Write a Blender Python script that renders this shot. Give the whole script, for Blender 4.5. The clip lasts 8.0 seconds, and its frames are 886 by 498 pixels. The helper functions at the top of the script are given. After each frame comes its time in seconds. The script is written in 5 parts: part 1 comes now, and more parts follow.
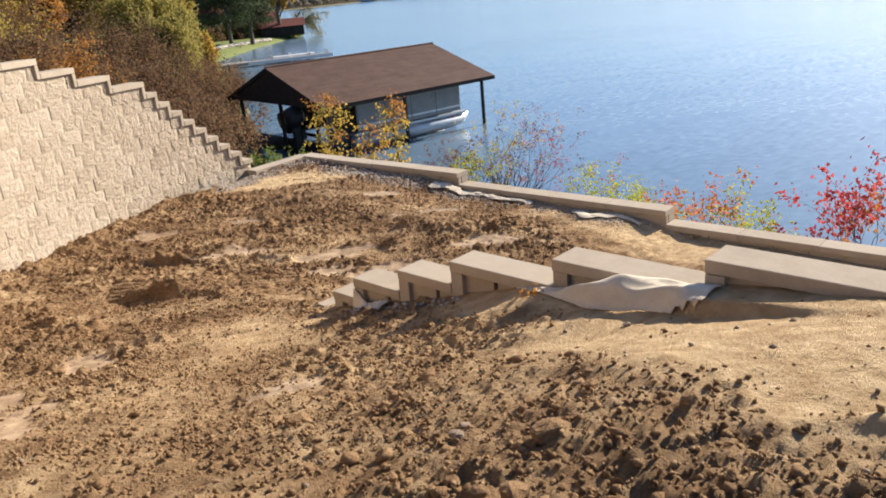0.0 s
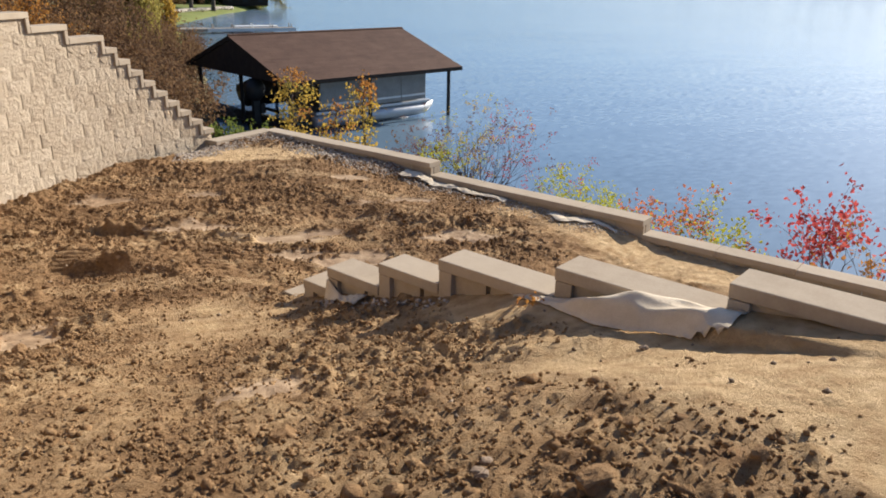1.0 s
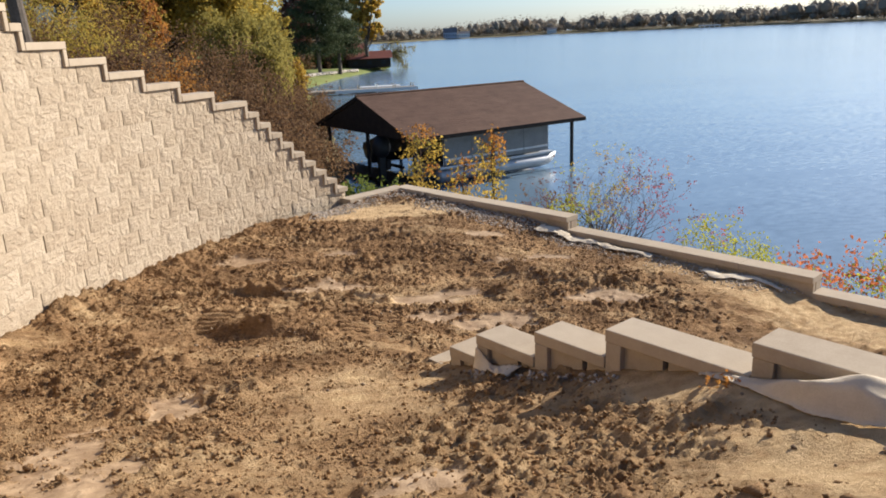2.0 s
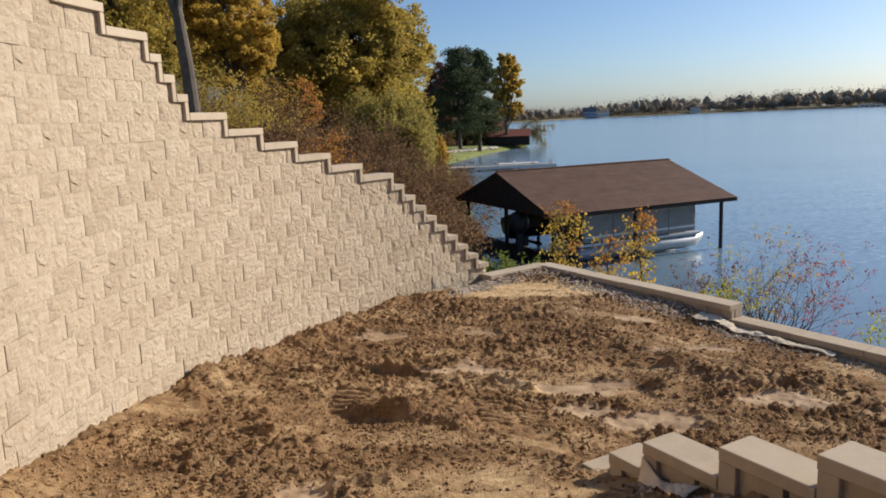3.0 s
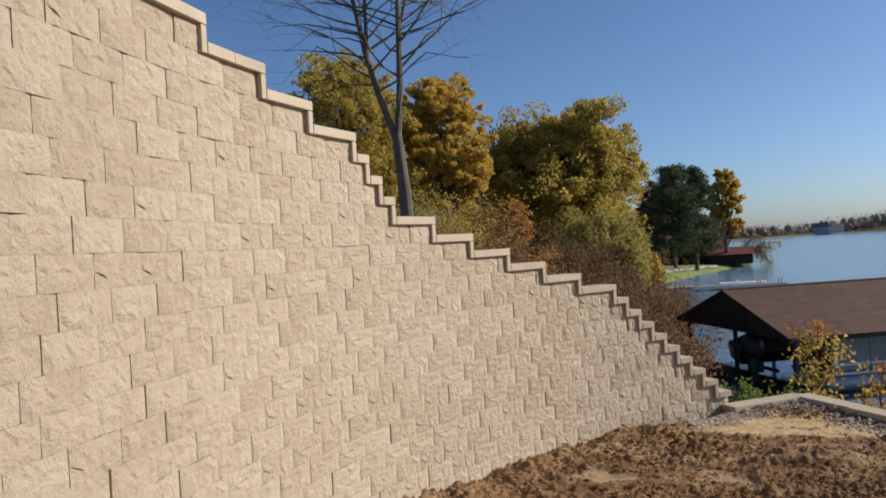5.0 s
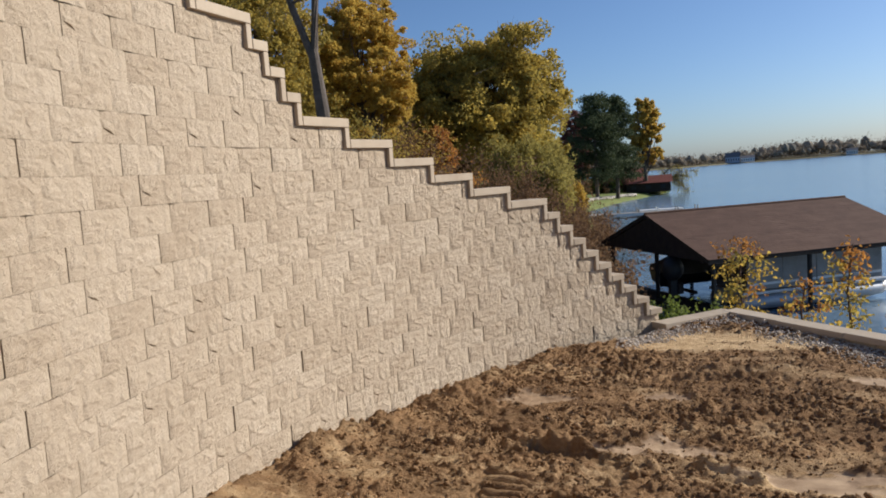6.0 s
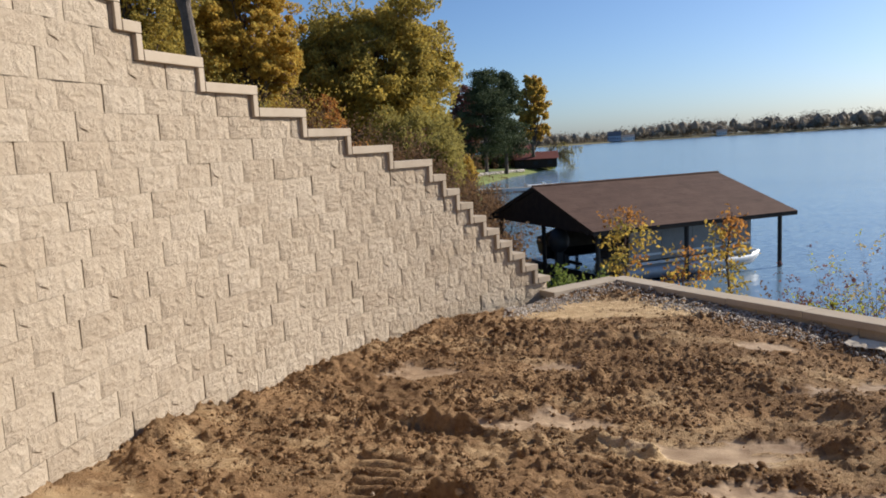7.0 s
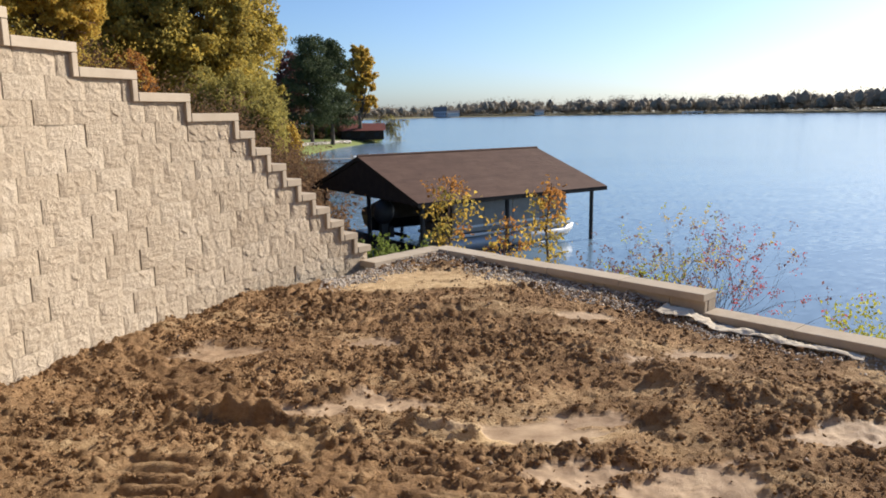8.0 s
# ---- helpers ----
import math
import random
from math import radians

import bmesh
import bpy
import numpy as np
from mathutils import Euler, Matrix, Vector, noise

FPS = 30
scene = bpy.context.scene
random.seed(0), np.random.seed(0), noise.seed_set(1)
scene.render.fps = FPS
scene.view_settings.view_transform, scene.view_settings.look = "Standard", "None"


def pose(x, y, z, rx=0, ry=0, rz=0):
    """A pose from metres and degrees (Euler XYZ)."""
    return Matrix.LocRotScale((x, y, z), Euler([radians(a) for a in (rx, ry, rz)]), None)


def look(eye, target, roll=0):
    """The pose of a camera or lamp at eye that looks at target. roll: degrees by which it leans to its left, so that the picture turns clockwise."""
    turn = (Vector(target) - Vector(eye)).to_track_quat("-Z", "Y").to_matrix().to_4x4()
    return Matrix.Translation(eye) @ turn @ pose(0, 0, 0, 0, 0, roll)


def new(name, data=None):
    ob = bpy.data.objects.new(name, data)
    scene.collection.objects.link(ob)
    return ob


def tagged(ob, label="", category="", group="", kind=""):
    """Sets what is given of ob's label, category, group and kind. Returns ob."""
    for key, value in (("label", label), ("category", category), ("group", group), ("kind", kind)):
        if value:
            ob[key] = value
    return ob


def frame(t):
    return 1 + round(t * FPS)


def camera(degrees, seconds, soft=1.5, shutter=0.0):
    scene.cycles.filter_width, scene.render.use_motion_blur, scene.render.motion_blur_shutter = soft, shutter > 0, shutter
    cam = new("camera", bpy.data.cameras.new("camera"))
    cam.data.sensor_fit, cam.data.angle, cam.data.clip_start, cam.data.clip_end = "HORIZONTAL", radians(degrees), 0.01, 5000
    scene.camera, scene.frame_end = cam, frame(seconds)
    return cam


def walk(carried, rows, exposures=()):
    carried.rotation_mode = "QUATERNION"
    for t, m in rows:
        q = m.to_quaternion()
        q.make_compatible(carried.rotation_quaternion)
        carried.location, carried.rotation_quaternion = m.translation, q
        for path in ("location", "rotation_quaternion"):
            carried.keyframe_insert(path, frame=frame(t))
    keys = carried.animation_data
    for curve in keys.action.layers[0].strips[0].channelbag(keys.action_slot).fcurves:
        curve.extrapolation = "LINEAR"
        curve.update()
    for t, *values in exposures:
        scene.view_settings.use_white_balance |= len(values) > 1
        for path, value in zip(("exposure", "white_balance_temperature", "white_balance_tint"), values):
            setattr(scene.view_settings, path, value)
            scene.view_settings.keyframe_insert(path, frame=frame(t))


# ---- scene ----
cam = camera(61.7, 8.0, 1.8)
PATH = [
    (0, (1.061, -14.942, 2.822), (1.387, -13.082, 2.162), -5.3),
    (0.5, (0.94, -14.716, 2.778), (1.49, -12.936, 2.052), -1.4),
    (1, (0.832, -14.45, 2.742), (1.294, -12.632, 2.05), 0.8),
    (1.5, (0.717, -14.266, 2.709), (0.949, -12.372, 2.111), -1.0),
    (1.7, (0.683, -14.131, 2.715), (0.882, -12.228, 2.134), -2.1),
    (2.8, (0.519, -13.478, 2.609), (0.435, -11.521, 2.204), -2.0),
    (3, (0.474, -13.355, 2.615), (0.288, -11.394, 2.27), -2.4),
    (3.5, (0.342, -13.12, 2.629), (-0.04, -11.171, 2.397), -2.6),
    (3.7, (0.304, -12.922, 2.604), (-0.185, -10.985, 2.514), -1.3),
    (4, (0.251, -12.817, 2.61), (-0.371, -10.916, 2.625), -1.9),
    (4.2, (0.158, -12.724, 2.575), (-0.516, -10.841, 2.598), -3.4),
    (5.3, (0.079, -12.01, 2.343), (-0.642, -10.144, 2.33), -3.5),
    (5.5, (0.029, -11.838, 2.296), (-0.681, -9.977, 2.12), -4.1),
    (6, (-0.111, -11.451, 2.148), (-0.646, -9.533, 1.961), -4.1),
    (6.5, (-0.15, -11.106, 2.034), (-0.589, -9.171, 1.786), -2.7),
    (7, (-0.141, -10.763, 1.939), (-0.392, -8.798, 1.667), -3.2),
    (7.5, (-0.131, -10.433, 1.87), (-0.162, -8.454, 1.579), -2.6),
    (8, (-0.05, -10.102, 1.77), (0.16, -8.146, 1.409), -0.8),
]
walk(cam, [(t, look(eye, target, roll)) for t, eye, target, roll in PATH],
     exposures=[(0, 1.0, 6500, 10), (0.5, 0.91, 6500, 10), (1, 0.77, 6560, 10), (1.5, 0.82, 6580, 10), (2.8, 0.58, 6580, 10), (3.5, 0.28, 6580, 10),
                (4.2, 0.28, 6500, 10), (5.5, 0.34, 6250, 10), (6, 0.36, 6230, 10), (7, 0.50, 6260, 10), (8, 0.80, 6450, 10)])

# ---------------------------------------------------------------- light
SUN_AZ, SUN_EL = radians(63), radians(27)
SUN_DIR = Vector((math.sin(SUN_AZ) * math.cos(SUN_EL), math.cos(SUN_AZ) * math.cos(SUN_EL), math.sin(SUN_EL)))
world = bpy.data.worlds.new("sky")
scene.world = world
world.use_nodes = True
wn = world.node_tree
sky = wn.nodes.new("ShaderNodeTexSky")
sky.sky_type, sky.sun_disc = "NISHITA", False
sky.sun_elevation, sky.sun_rotation = SUN_EL, SUN_AZ
sky.air_density, sky.dust_density, sky.ozone_density = 0.8, 1.0, 5.5
wn.links.new(sky.outputs[0], wn.nodes["Background"].inputs[0])
wn.nodes["Background"].inputs[1].default_value = 0.092
sun = new("sun", bpy.data.lights.new("sun", "SUN"))
sun.data.energy, sun.data.angle, sun.data.color = 4.6, radians(0.53), (1.0, 0.92, 0.80)
sun.matrix_world = look(SUN_DIR * 100, (0, 0, 0))

# ---------------------------------------------------------------- materials


def mat(name, stops, scale=3.0, rough=0.85, bump=0.3, fine=40.0, bump_scale=None, metallic=0.0, island=0.0,
        piece=0.0, translucent=0.0, spec=0.3, detail=8.0, coarse=0.0, distance=0.02):
    """A material: a ramp over two scales of noise, relief from a finer one. island, piece: tint by island or by object."""
    m = bpy.data.materials.new(name)
    m.use_nodes = True
    nt = m.node_tree
    nodes, links = nt.nodes, nt.links
    bsdf = nodes["Principled BSDF"]
    bsdf.inputs["Roughness"].default_value = rough
    bsdf.inputs["Metallic"].default_value = metallic
    bsdf.inputs["Specular IOR Level"].default_value = spec
    tc = nodes.new("ShaderNodeTexCoord")
    n1 = nodes.new("ShaderNodeTexNoise")
    n1.inputs["Scale"].default_value, n1.inputs["Detail"].default_value = scale, detail
    n1.inputs["Roughness"].default_value = 0.65
    n2 = nodes.new("ShaderNodeTexNoise")
    n2.inputs["Scale"].default_value, n2.inputs["Detail"].default_value = fine, 6
    for n in (n1, n2):
        links.new(tc.outputs["Object"], n.inputs["Vector"])
    mix = nodes.new("ShaderNodeMath")
    mix.operation = "MULTIPLY_ADD"
    links.new(n2.outputs[0], mix.inputs[0])
    mix.inputs[1].default_value = 0.35
    links.new(n1.outputs[0], mix.inputs[2])
    value = mix
    for how, weight in (("island", island), ("piece", piece)):
        if weight:
            src = nodes.new("ShaderNodeNewGeometry" if how == "island" else "ShaderNodeObjectInfo")
            add = nodes.new("ShaderNodeMath")
            add.operation = "MULTIPLY_ADD"
            links.new(src.outputs["Random Per Island" if how == "island" else "Random"], add.inputs[0])
            add.inputs[1].default_value = weight
            links.new(value.outputs[0], add.inputs[2])
            value = add
    lo, hi = 0.32, 0.98 + island + piece
    rng = nodes.new("ShaderNodeMapRange")
    rng.inputs[1].default_value, rng.inputs[2].default_value = lo, hi
    links.new(value.outputs[0], rng.inputs[0])
    ramp = nodes.new("ShaderNodeValToRGB")
    while len(ramp.color_ramp.elements) < len(stops):
        ramp.color_ramp.elements.new(0.5)
    for k, (el, c) in enumerate(zip(ramp.color_ramp.elements, stops)):
        el.position, el.color = k / max(1, len(stops) - 1), (*c, 1)
    links.new(rng.outputs[0], ramp.inputs[0])
    links.new(ramp.outputs[0], bsdf.inputs["Base Color"])
    if bump:
        n3 = nodes.new("ShaderNodeTexNoise")
        n3.inputs["Scale"].default_value, n3.inputs["Detail"].default_value = bump_scale or fine, 8
        n3.inputs["Roughness"].default_value = 0.7
        links.new(tc.outputs["Object"], n3.inputs["Vector"])
        b = nodes.new("ShaderNodeBump")
        b.inputs["Strength"].default_value, b.inputs["Distance"].default_value = bump, distance
        links.new(n3.outputs[0], b.inputs["Height"])
        links.new(b.outputs[0], bsdf.inputs["Normal"])
    if translucent:
        out = nodes["Material Output"]
        tr, ms = nodes.new("ShaderNodeBsdfTranslucent"), nodes.new("ShaderNodeMixShader")
        links.new(ramp.outputs[0], tr.inputs[0])
        ms.inputs[0].default_value = translucent
        links.new(bsdf.outputs[0], ms.inputs[1])
        links.new(tr.outputs[0], ms.inputs[2])
        links.new(ms.outputs[0], out.inputs[0])
    return m


def soil_material():
    """Dug soil: damp brown clods, dry crumbs, and pale sand where the 'sand' field is high."""
    m = mat("soil", [(0.068, 0.037, 0.018), (0.155, 0.085, 0.040), (0.305, 0.178, 0.086), (0.50, 0.32, 0.165)],
            scale=1.9, fine=24, bump=1.0, bump_scale=46, rough=0.95, spec=0.15, distance=0.035)
    nodes, links = m.node_tree.nodes, m.node_tree.links
    bsdf = nodes["Principled BSDF"]
    ramp = next(n for n in nodes if n.type == "VALTORGB")
    tc = next(n for n in nodes if n.type == "TEX_COORD")
    at = nodes.new("ShaderNodeAttribute")
    at.attribute_name = "sand"
    ns = nodes.new("ShaderNodeTexNoise")
    ns.inputs["Scale"].default_value, ns.inputs["Detail"].default_value = 9, 8
    links.new(tc.outputs["Object"], ns.inputs["Vector"])
    sand = nodes.new("ShaderNodeValToRGB")
    sand.color_ramp.elements[0].position, sand.color_ramp.elements[1].position = 0.3, 0.7
    sand.color_ramp.elements[0].color = (0.46, 0.295, 0.145, 1)
    sand.color_ramp.elements[1].color = (0.70, 0.505, 0.285, 1)
    links.new(ns.outputs[0], sand.inputs[0])
    mx = nodes.new("ShaderNodeMix")
    mx.data_type = "RGBA"
    links.new(at.outputs["Fac"], mx.inputs[0])
    links.new(ramp.outputs[0], mx.inputs[6])
    links.new(sand.outputs[0], mx.inputs[7])
    ac, nc = nodes.new("ShaderNodeAttribute"), nodes.new("ShaderNodeTexNoise")
    ac.attribute_name = "clay"
    nc.inputs["Scale"].default_value, nc.inputs["Detail"].default_value = 5, 6
    links.new(tc.outputs["Object"], nc.inputs["Vector"])
    clay = nodes.new("ShaderNodeValToRGB")
    clay.color_ramp.elements[0].position, clay.color_ramp.elements[1].position = 0.3, 0.72
    clay.color_ramp.elements[0].color = (0.22, 0.14, 0.082, 1)
    clay.color_ramp.elements[1].color = (0.53, 0.38, 0.24, 1)
    links.new(nc.outputs[0], clay.inputs[0])
    my = nodes.new("ShaderNodeMix")
    my.data_type = "RGBA"
    links.new(ac.outputs["Fac"], my.inputs[0])
    links.new(mx.outputs[2], my.inputs[6])
    links.new(clay.outputs[0], my.inputs[7])
    links.new(my.outputs[2], bsdf.inputs["Base Color"])
    damp = nodes.new("ShaderNodeMapRange")
    damp.inputs[3].default_value, damp.inputs[4].default_value = 0.95, 0.6
    links.new(ac.outputs["Fac"], damp.inputs[0])
    links.new(damp.outputs[0], bsdf.inputs["Roughness"])
    bump = next(n for n in nodes if n.type == "BUMP")
    fade = nodes.new("ShaderNodeMapRange")
    fade.inputs[3].default_value, fade.inputs[4].default_value = 1.0, 0.25
    links.new(ac.outputs["Fac"], fade.inputs[0])
    links.new(fade.outputs[0], bump.inputs["Strength"])
    return m


def water_material():
    m = bpy.data.materials.new("lake_water")
    m.use_nodes = True
    nodes, links = m.node_tree.nodes, m.node_tree.links
    bsdf = nodes["Principled BSDF"]
    bsdf.inputs["Base Color"].default_value = (0.125, 0.19, 0.255, 1)
    bsdf.inputs["Roughness"].default_value = 0.17
    bsdf.inputs["IOR"].default_value = 1.33
    tc = nodes.new("ShaderNodeTexCoord")

    def ripple(scale, stretch, turn, detail):
        """A tilt of the surface, by noise stretched along the crests."""
        mp, n = nodes.new("ShaderNodeMapping"), nodes.new("ShaderNodeTexNoise")
        mp.inputs["Rotation"].default_value = (0, 0, radians(turn))
        mp.inputs["Scale"].default_value = (1, stretch, 1)
        n.inputs["Scale"].default_value, n.inputs["Detail"].default_value = scale, detail
        links.new(tc.outputs["Object"], mp.inputs[0])
        links.new(mp.outputs[0], n.inputs["Vector"])
        sub = nodes.new("ShaderNodeVectorMath")
        sub.operation = "SUBTRACT"
        links.new(n.outputs["Color"], sub.inputs[0])
        sub.inputs[1].default_value = (0.5, 0.5, 0.5)
        return sub

    def scaled(node, by):
        mul = nodes.new("ShaderNodeVectorMath")
        mul.operation = "MULTIPLY"
        links.new(node.outputs[0], mul.inputs[0])
        mul.inputs[1].default_value = by
        return mul

    def plus(a, b):
        add = nodes.new("ShaderNodeVectorMath")
        add.operation = "ADD"
        links.new(a.outputs[0], add.inputs[0])
        links.new(b.outputs[0], add.inputs[1])
        return add

    small = scaled(ripple(1.9, 2.8, 14, 3), (0.10, 0.30, 0))
    broad = scaled(ripple(0.22, 3.0, 8, 2), (0.03, 0.06, 0))
    both = plus(small, broad)
    wind = nodes.new("ShaderNodeTexNoise")          # calmer and rougher patches
    wind.inputs["Scale"].default_value, wind.inputs["Detail"].default_value = 0.012, 4
    wm = nodes.new("ShaderNodeMapping")
    wm.inputs["Scale"].default_value = (1, 3.0, 1)
    links.new(tc.outputs["Object"], wm.inputs[0])
    links.new(wm.outputs[0], wind.inputs["Vector"])
    rr = nodes.new("ShaderNodeMapRange")
    rr.inputs[1].default_value, rr.inputs[2].default_value = 0.35, 0.65
    rr.inputs[3].default_value, rr.inputs[4].default_value = 0.55, 1.15
    links.new(wind.outputs[0], rr.inputs[0])
    sc = nodes.new("ShaderNodeVectorMath")
    sc.operation = "SCALE"
    links.new(both.outputs[0], sc.inputs[0])
    links.new(rr.outputs[0], sc.inputs["Scale"])
    up = nodes.new("ShaderNodeVectorMath")
    up.operation = "ADD"
    links.new(sc.outputs[0], up.inputs[0])
    up.inputs[1].default_value = (0, 0, 1)
    nrm = nodes.new("ShaderNodeVectorMath")
    nrm.operation = "NORMALIZE"
    links.new(up.outputs[0], nrm.inputs[0])
    links.new(nrm.outputs[0], bsdf.inputs["Normal"])
    return m


M_SOIL = soil_material()
M_WATER = water_material()
M_BLOCK = mat("split_face_block", [(0.36, 0.275, 0.19), (0.465, 0.372, 0.27), (0.55, 0.455, 0.345)], scale=5, fine=60,
              bump=1.0, bump_scale=23, distance=0.032, piece=0.35, rough=0.95, spec=0.15)
M_BLOCK_REST = mat("split_face_block_rest", [(0.36, 0.275, 0.19), (0.465, 0.372, 0.27), (0.55, 0.455, 0.345)], scale=5, fine=60,
                   bump=1.0, bump_scale=23, distance=0.032, island=0.35, rough=0.95, spec=0.15)
M_JOINT = mat("joint_shadow_concrete", [(0.16, 0.12, 0.08), (0.24, 0.19, 0.13)], scale=8, fine=50, bump=0.4)
M_CAP = mat("cap_concrete", [(0.32, 0.25, 0.18), (0.43, 0.35, 0.26), (0.50, 0.415, 0.315)], scale=4, fine=70, bump=0.35,
            bump_scale=80, piece=0.3, rough=0.93, spec=0.15, distance=0.008)
M_BACK = mat("block_back_concrete", [(0.30, 0.24, 0.17), (0.43, 0.35, 0.26), (0.50, 0.42, 0.32)], scale=5, fine=60, bump=0.35,
             piece=0.3, rough=0.95, spec=0.15, distance=0.01)
M_CLOD = mat("clod_soil", [(0.17, 0.096, 0.046), (0.32, 0.190, 0.094), (0.52, 0.345, 0.18)], scale=6, fine=60, bump=1.0, bump_scale=70,
             island=0.5, rough=0.95, spec=0.12)
M_DAMP = mat("damp_clod_soil", [(0.11, 0.060, 0.029), (0.25, 0.143, 0.069), (0.46, 0.295, 0.158)], scale=6, fine=60, bump=1.0, bump_scale=70,
             island=0.5, rough=0.95, spec=0.12)
M_STONE = mat("field_stone", [(0.14, 0.095, 0.06), (0.24, 0.17, 0.115), (0.35, 0.27, 0.19)], scale=5, fine=50, bump=0.5, island=0.9)
M_GRAVEL = mat("crushed_gravel", [(0.28, 0.235, 0.19), (0.46, 0.395, 0.33), (0.66, 0.59, 0.51)], scale=5, fine=50, bump=0.5, island=1.2)
M_CLOTH = mat("filter_fabric", [(0.46, 0.37, 0.26), (0.61, 0.51, 0.38), (0.73, 0.64, 0.50)], scale=4, fine=120, bump=0.3, rough=0.9)
M_SHINGLE = mat("brown_shingle", [(0.055, 0.028, 0.018), (0.095, 0.05, 0.033), (0.13, 0.075, 0.05)], scale=1.2, fine=14, bump=0.5,
                bump_scale=30, rough=0.9, island=0.25)
M_DARKWOOD = mat("dark_stained_wood", [(0.012, 0.009, 0.007), (0.03, 0.022, 0.016), (0.05, 0.036, 0.026)], scale=3, fine=30, bump=0.3)
M_STEEL = mat("dark_post_steel", [(0.015, 0.014, 0.014), (0.035, 0.032, 0.03)], scale=3, fine=30, bump=0.2, rough=0.6)
M_HULL = mat("boat_aluminium", [(0.45, 0.46, 0.47), (0.62, 0.63, 0.64)], scale=2, fine=20, bump=0.05, rough=0.5, metallic=0.6)
M_BOATSIDE = mat("boat_side_panel", [(0.20, 0.19, 0.18), (0.34, 0.33, 0.31)], scale=2, fine=20, bump=0.05, rough=0.5)
M_BLACK = mat("black_plastic", [(0.012, 0.012, 0.013), (0.025, 0.025, 0.027)], scale=4, fine=20, bump=0.05, rough=0.45)
M_CANVAS = mat("grey_canvas", [(0.07, 0.065, 0.06), (0.15, 0.14, 0.13)], scale=3, fine=60, bump=0.3)
M_BARK = mat("grey_bark", [(0.045, 0.035, 0.028), (0.10, 0.08, 0.065), (0.18, 0.15, 0.125)], scale=2, fine=18, bump=0.8)
M_TWIG = mat("brown_twig", [(0.05, 0.03, 0.022), (0.12, 0.075, 0.055)], scale=2, fine=18, bump=0.4)
M_GRASS = mat("bank_grass", [(0.06, 0.06, 0.022), (0.13, 0.11, 0.045), (0.20, 0.16, 0.08)], scale=0.5, fine=8, bump=0.7, bump_scale=6)
M_LAWN = mat("mown_lawn", [(0.10, 0.13, 0.03), (0.16, 0.19, 0.05), (0.22, 0.23, 0.08)], scale=0.3, fine=5, bump=0.4)
M_WOODDECK = mat("weathered_deck", [(0.22, 0.19, 0.15), (0.36, 0.32, 0.27)], scale=2, fine=20, bump=0.3)
M_WHITE = mat("white_paint", [(0.62, 0.62, 0.60), (0.78, 0.78, 0.76)], scale=1, fine=10, bump=0.1, rough=0.6)
M_BLUEGREY = mat("blue_grey_siding", [(0.30, 0.35, 0.43), (0.42, 0.47, 0.54)], scale=0.4, fine=4, bump=0.1, rough=0.7)
M_REDROOF = mat("red_brown_roof", [(0.12, 0.035, 0.028), (0.22, 0.07, 0.05)], scale=1, fine=10, bump=0.3)
M_GREYROOF = mat("grey_roof", [(0.10, 0.10, 0.105), (0.18, 0.18, 0.19)], scale=0.5, fine=6, bump=0.2)


def leaf(name, stops, translucent=0.5):
    return mat(name, stops, scale=0.35, fine=3, bump=0, island=0.75, rough=0.75, translucent=translucent, spec=0.2)


L_OLIVE = leaf("olive_gold_leaf", [(0.15, 0.13, 0.042), (0.33, 0.265, 0.07), (0.52, 0.385, 0.085), (0.65, 0.45, 0.10)])
L_GOLD = leaf("golden_leaf", [(0.23, 0.155, 0.042), (0.45, 0.295, 0.06), (0.62, 0.43, 0.09), (0.66, 0.53, 0.13)])
L_ORANGE = leaf("orange_leaf", [(0.22, 0.10, 0.035), (0.46, 0.21, 0.055), (0.58, 0.33, 0.08)])
L_SALMON = leaf("salmon_leaf", [(0.34, 0.09, 0.035), (0.52, 0.16, 0.07), (0.60, 0.25, 0.12)])
L_RED = leaf("red_leaf", [(0.26, 0.035, 0.04), (0.48, 0.075, 0.075), (0.56, 0.17, 0.12)])
L_YELLOWGREEN = leaf("yellow_green_leaf", [(0.198, 0.213, 0.028), (0.425, 0.412, 0.043), (0.620, 0.567, 0.071)])
L_WILLOW = leaf("willow_leaf", [(0.17, 0.145, 0.045), (0.36, 0.30, 0.085), (0.54, 0.45, 0.14)])
L_PINE = leaf("pine_needle", [(0.03, 0.045, 0.020), (0.07, 0.09, 0.04), (0.13, 0.145, 0.065)], 0.2)
L_BROWN = leaf("dry_brush_leaf", [(0.085, 0.045, 0.025), (0.185, 0.106, 0.057), (0.284, 0.185, 0.092)])
L_PURPLE = leaf("purple_brown_leaf", [(0.085, 0.036, 0.036), (0.185, 0.085, 0.071), (0.284, 0.142, 0.113)])
L_GREEN = leaf("green_leaf", [(0.071, 0.106, 0.021), (0.156, 0.198, 0.043), (0.284, 0.312, 0.071)])
# distance haze is put into this leaf colour: paler, greyer stops, no volume
L_FAR_HAZE = leaf("far_wood_hazed_leaf", [(0.20, 0.19, 0.175), (0.25, 0.23, 0.185), (0.33, 0.265, 0.19), (0.31, 0.24, 0.205)], 0.3)

# ---------------------------------------------------------------- mesh tools


def mesh_object(name, verts, faces, material, parent=None, smooth=False, label=""):
    me = bpy.data.meshes.new(name)
    me.from_pydata([tuple(v) for v in verts], [], [tuple(f) for f in faces])
    me.materials.append(material)
    if smooth:
        me.shade_smooth()
    ob = new(name, me)
    if parent is not None:
        ob.parent = parent
    if label:
        ob["label"] = label
    return ob


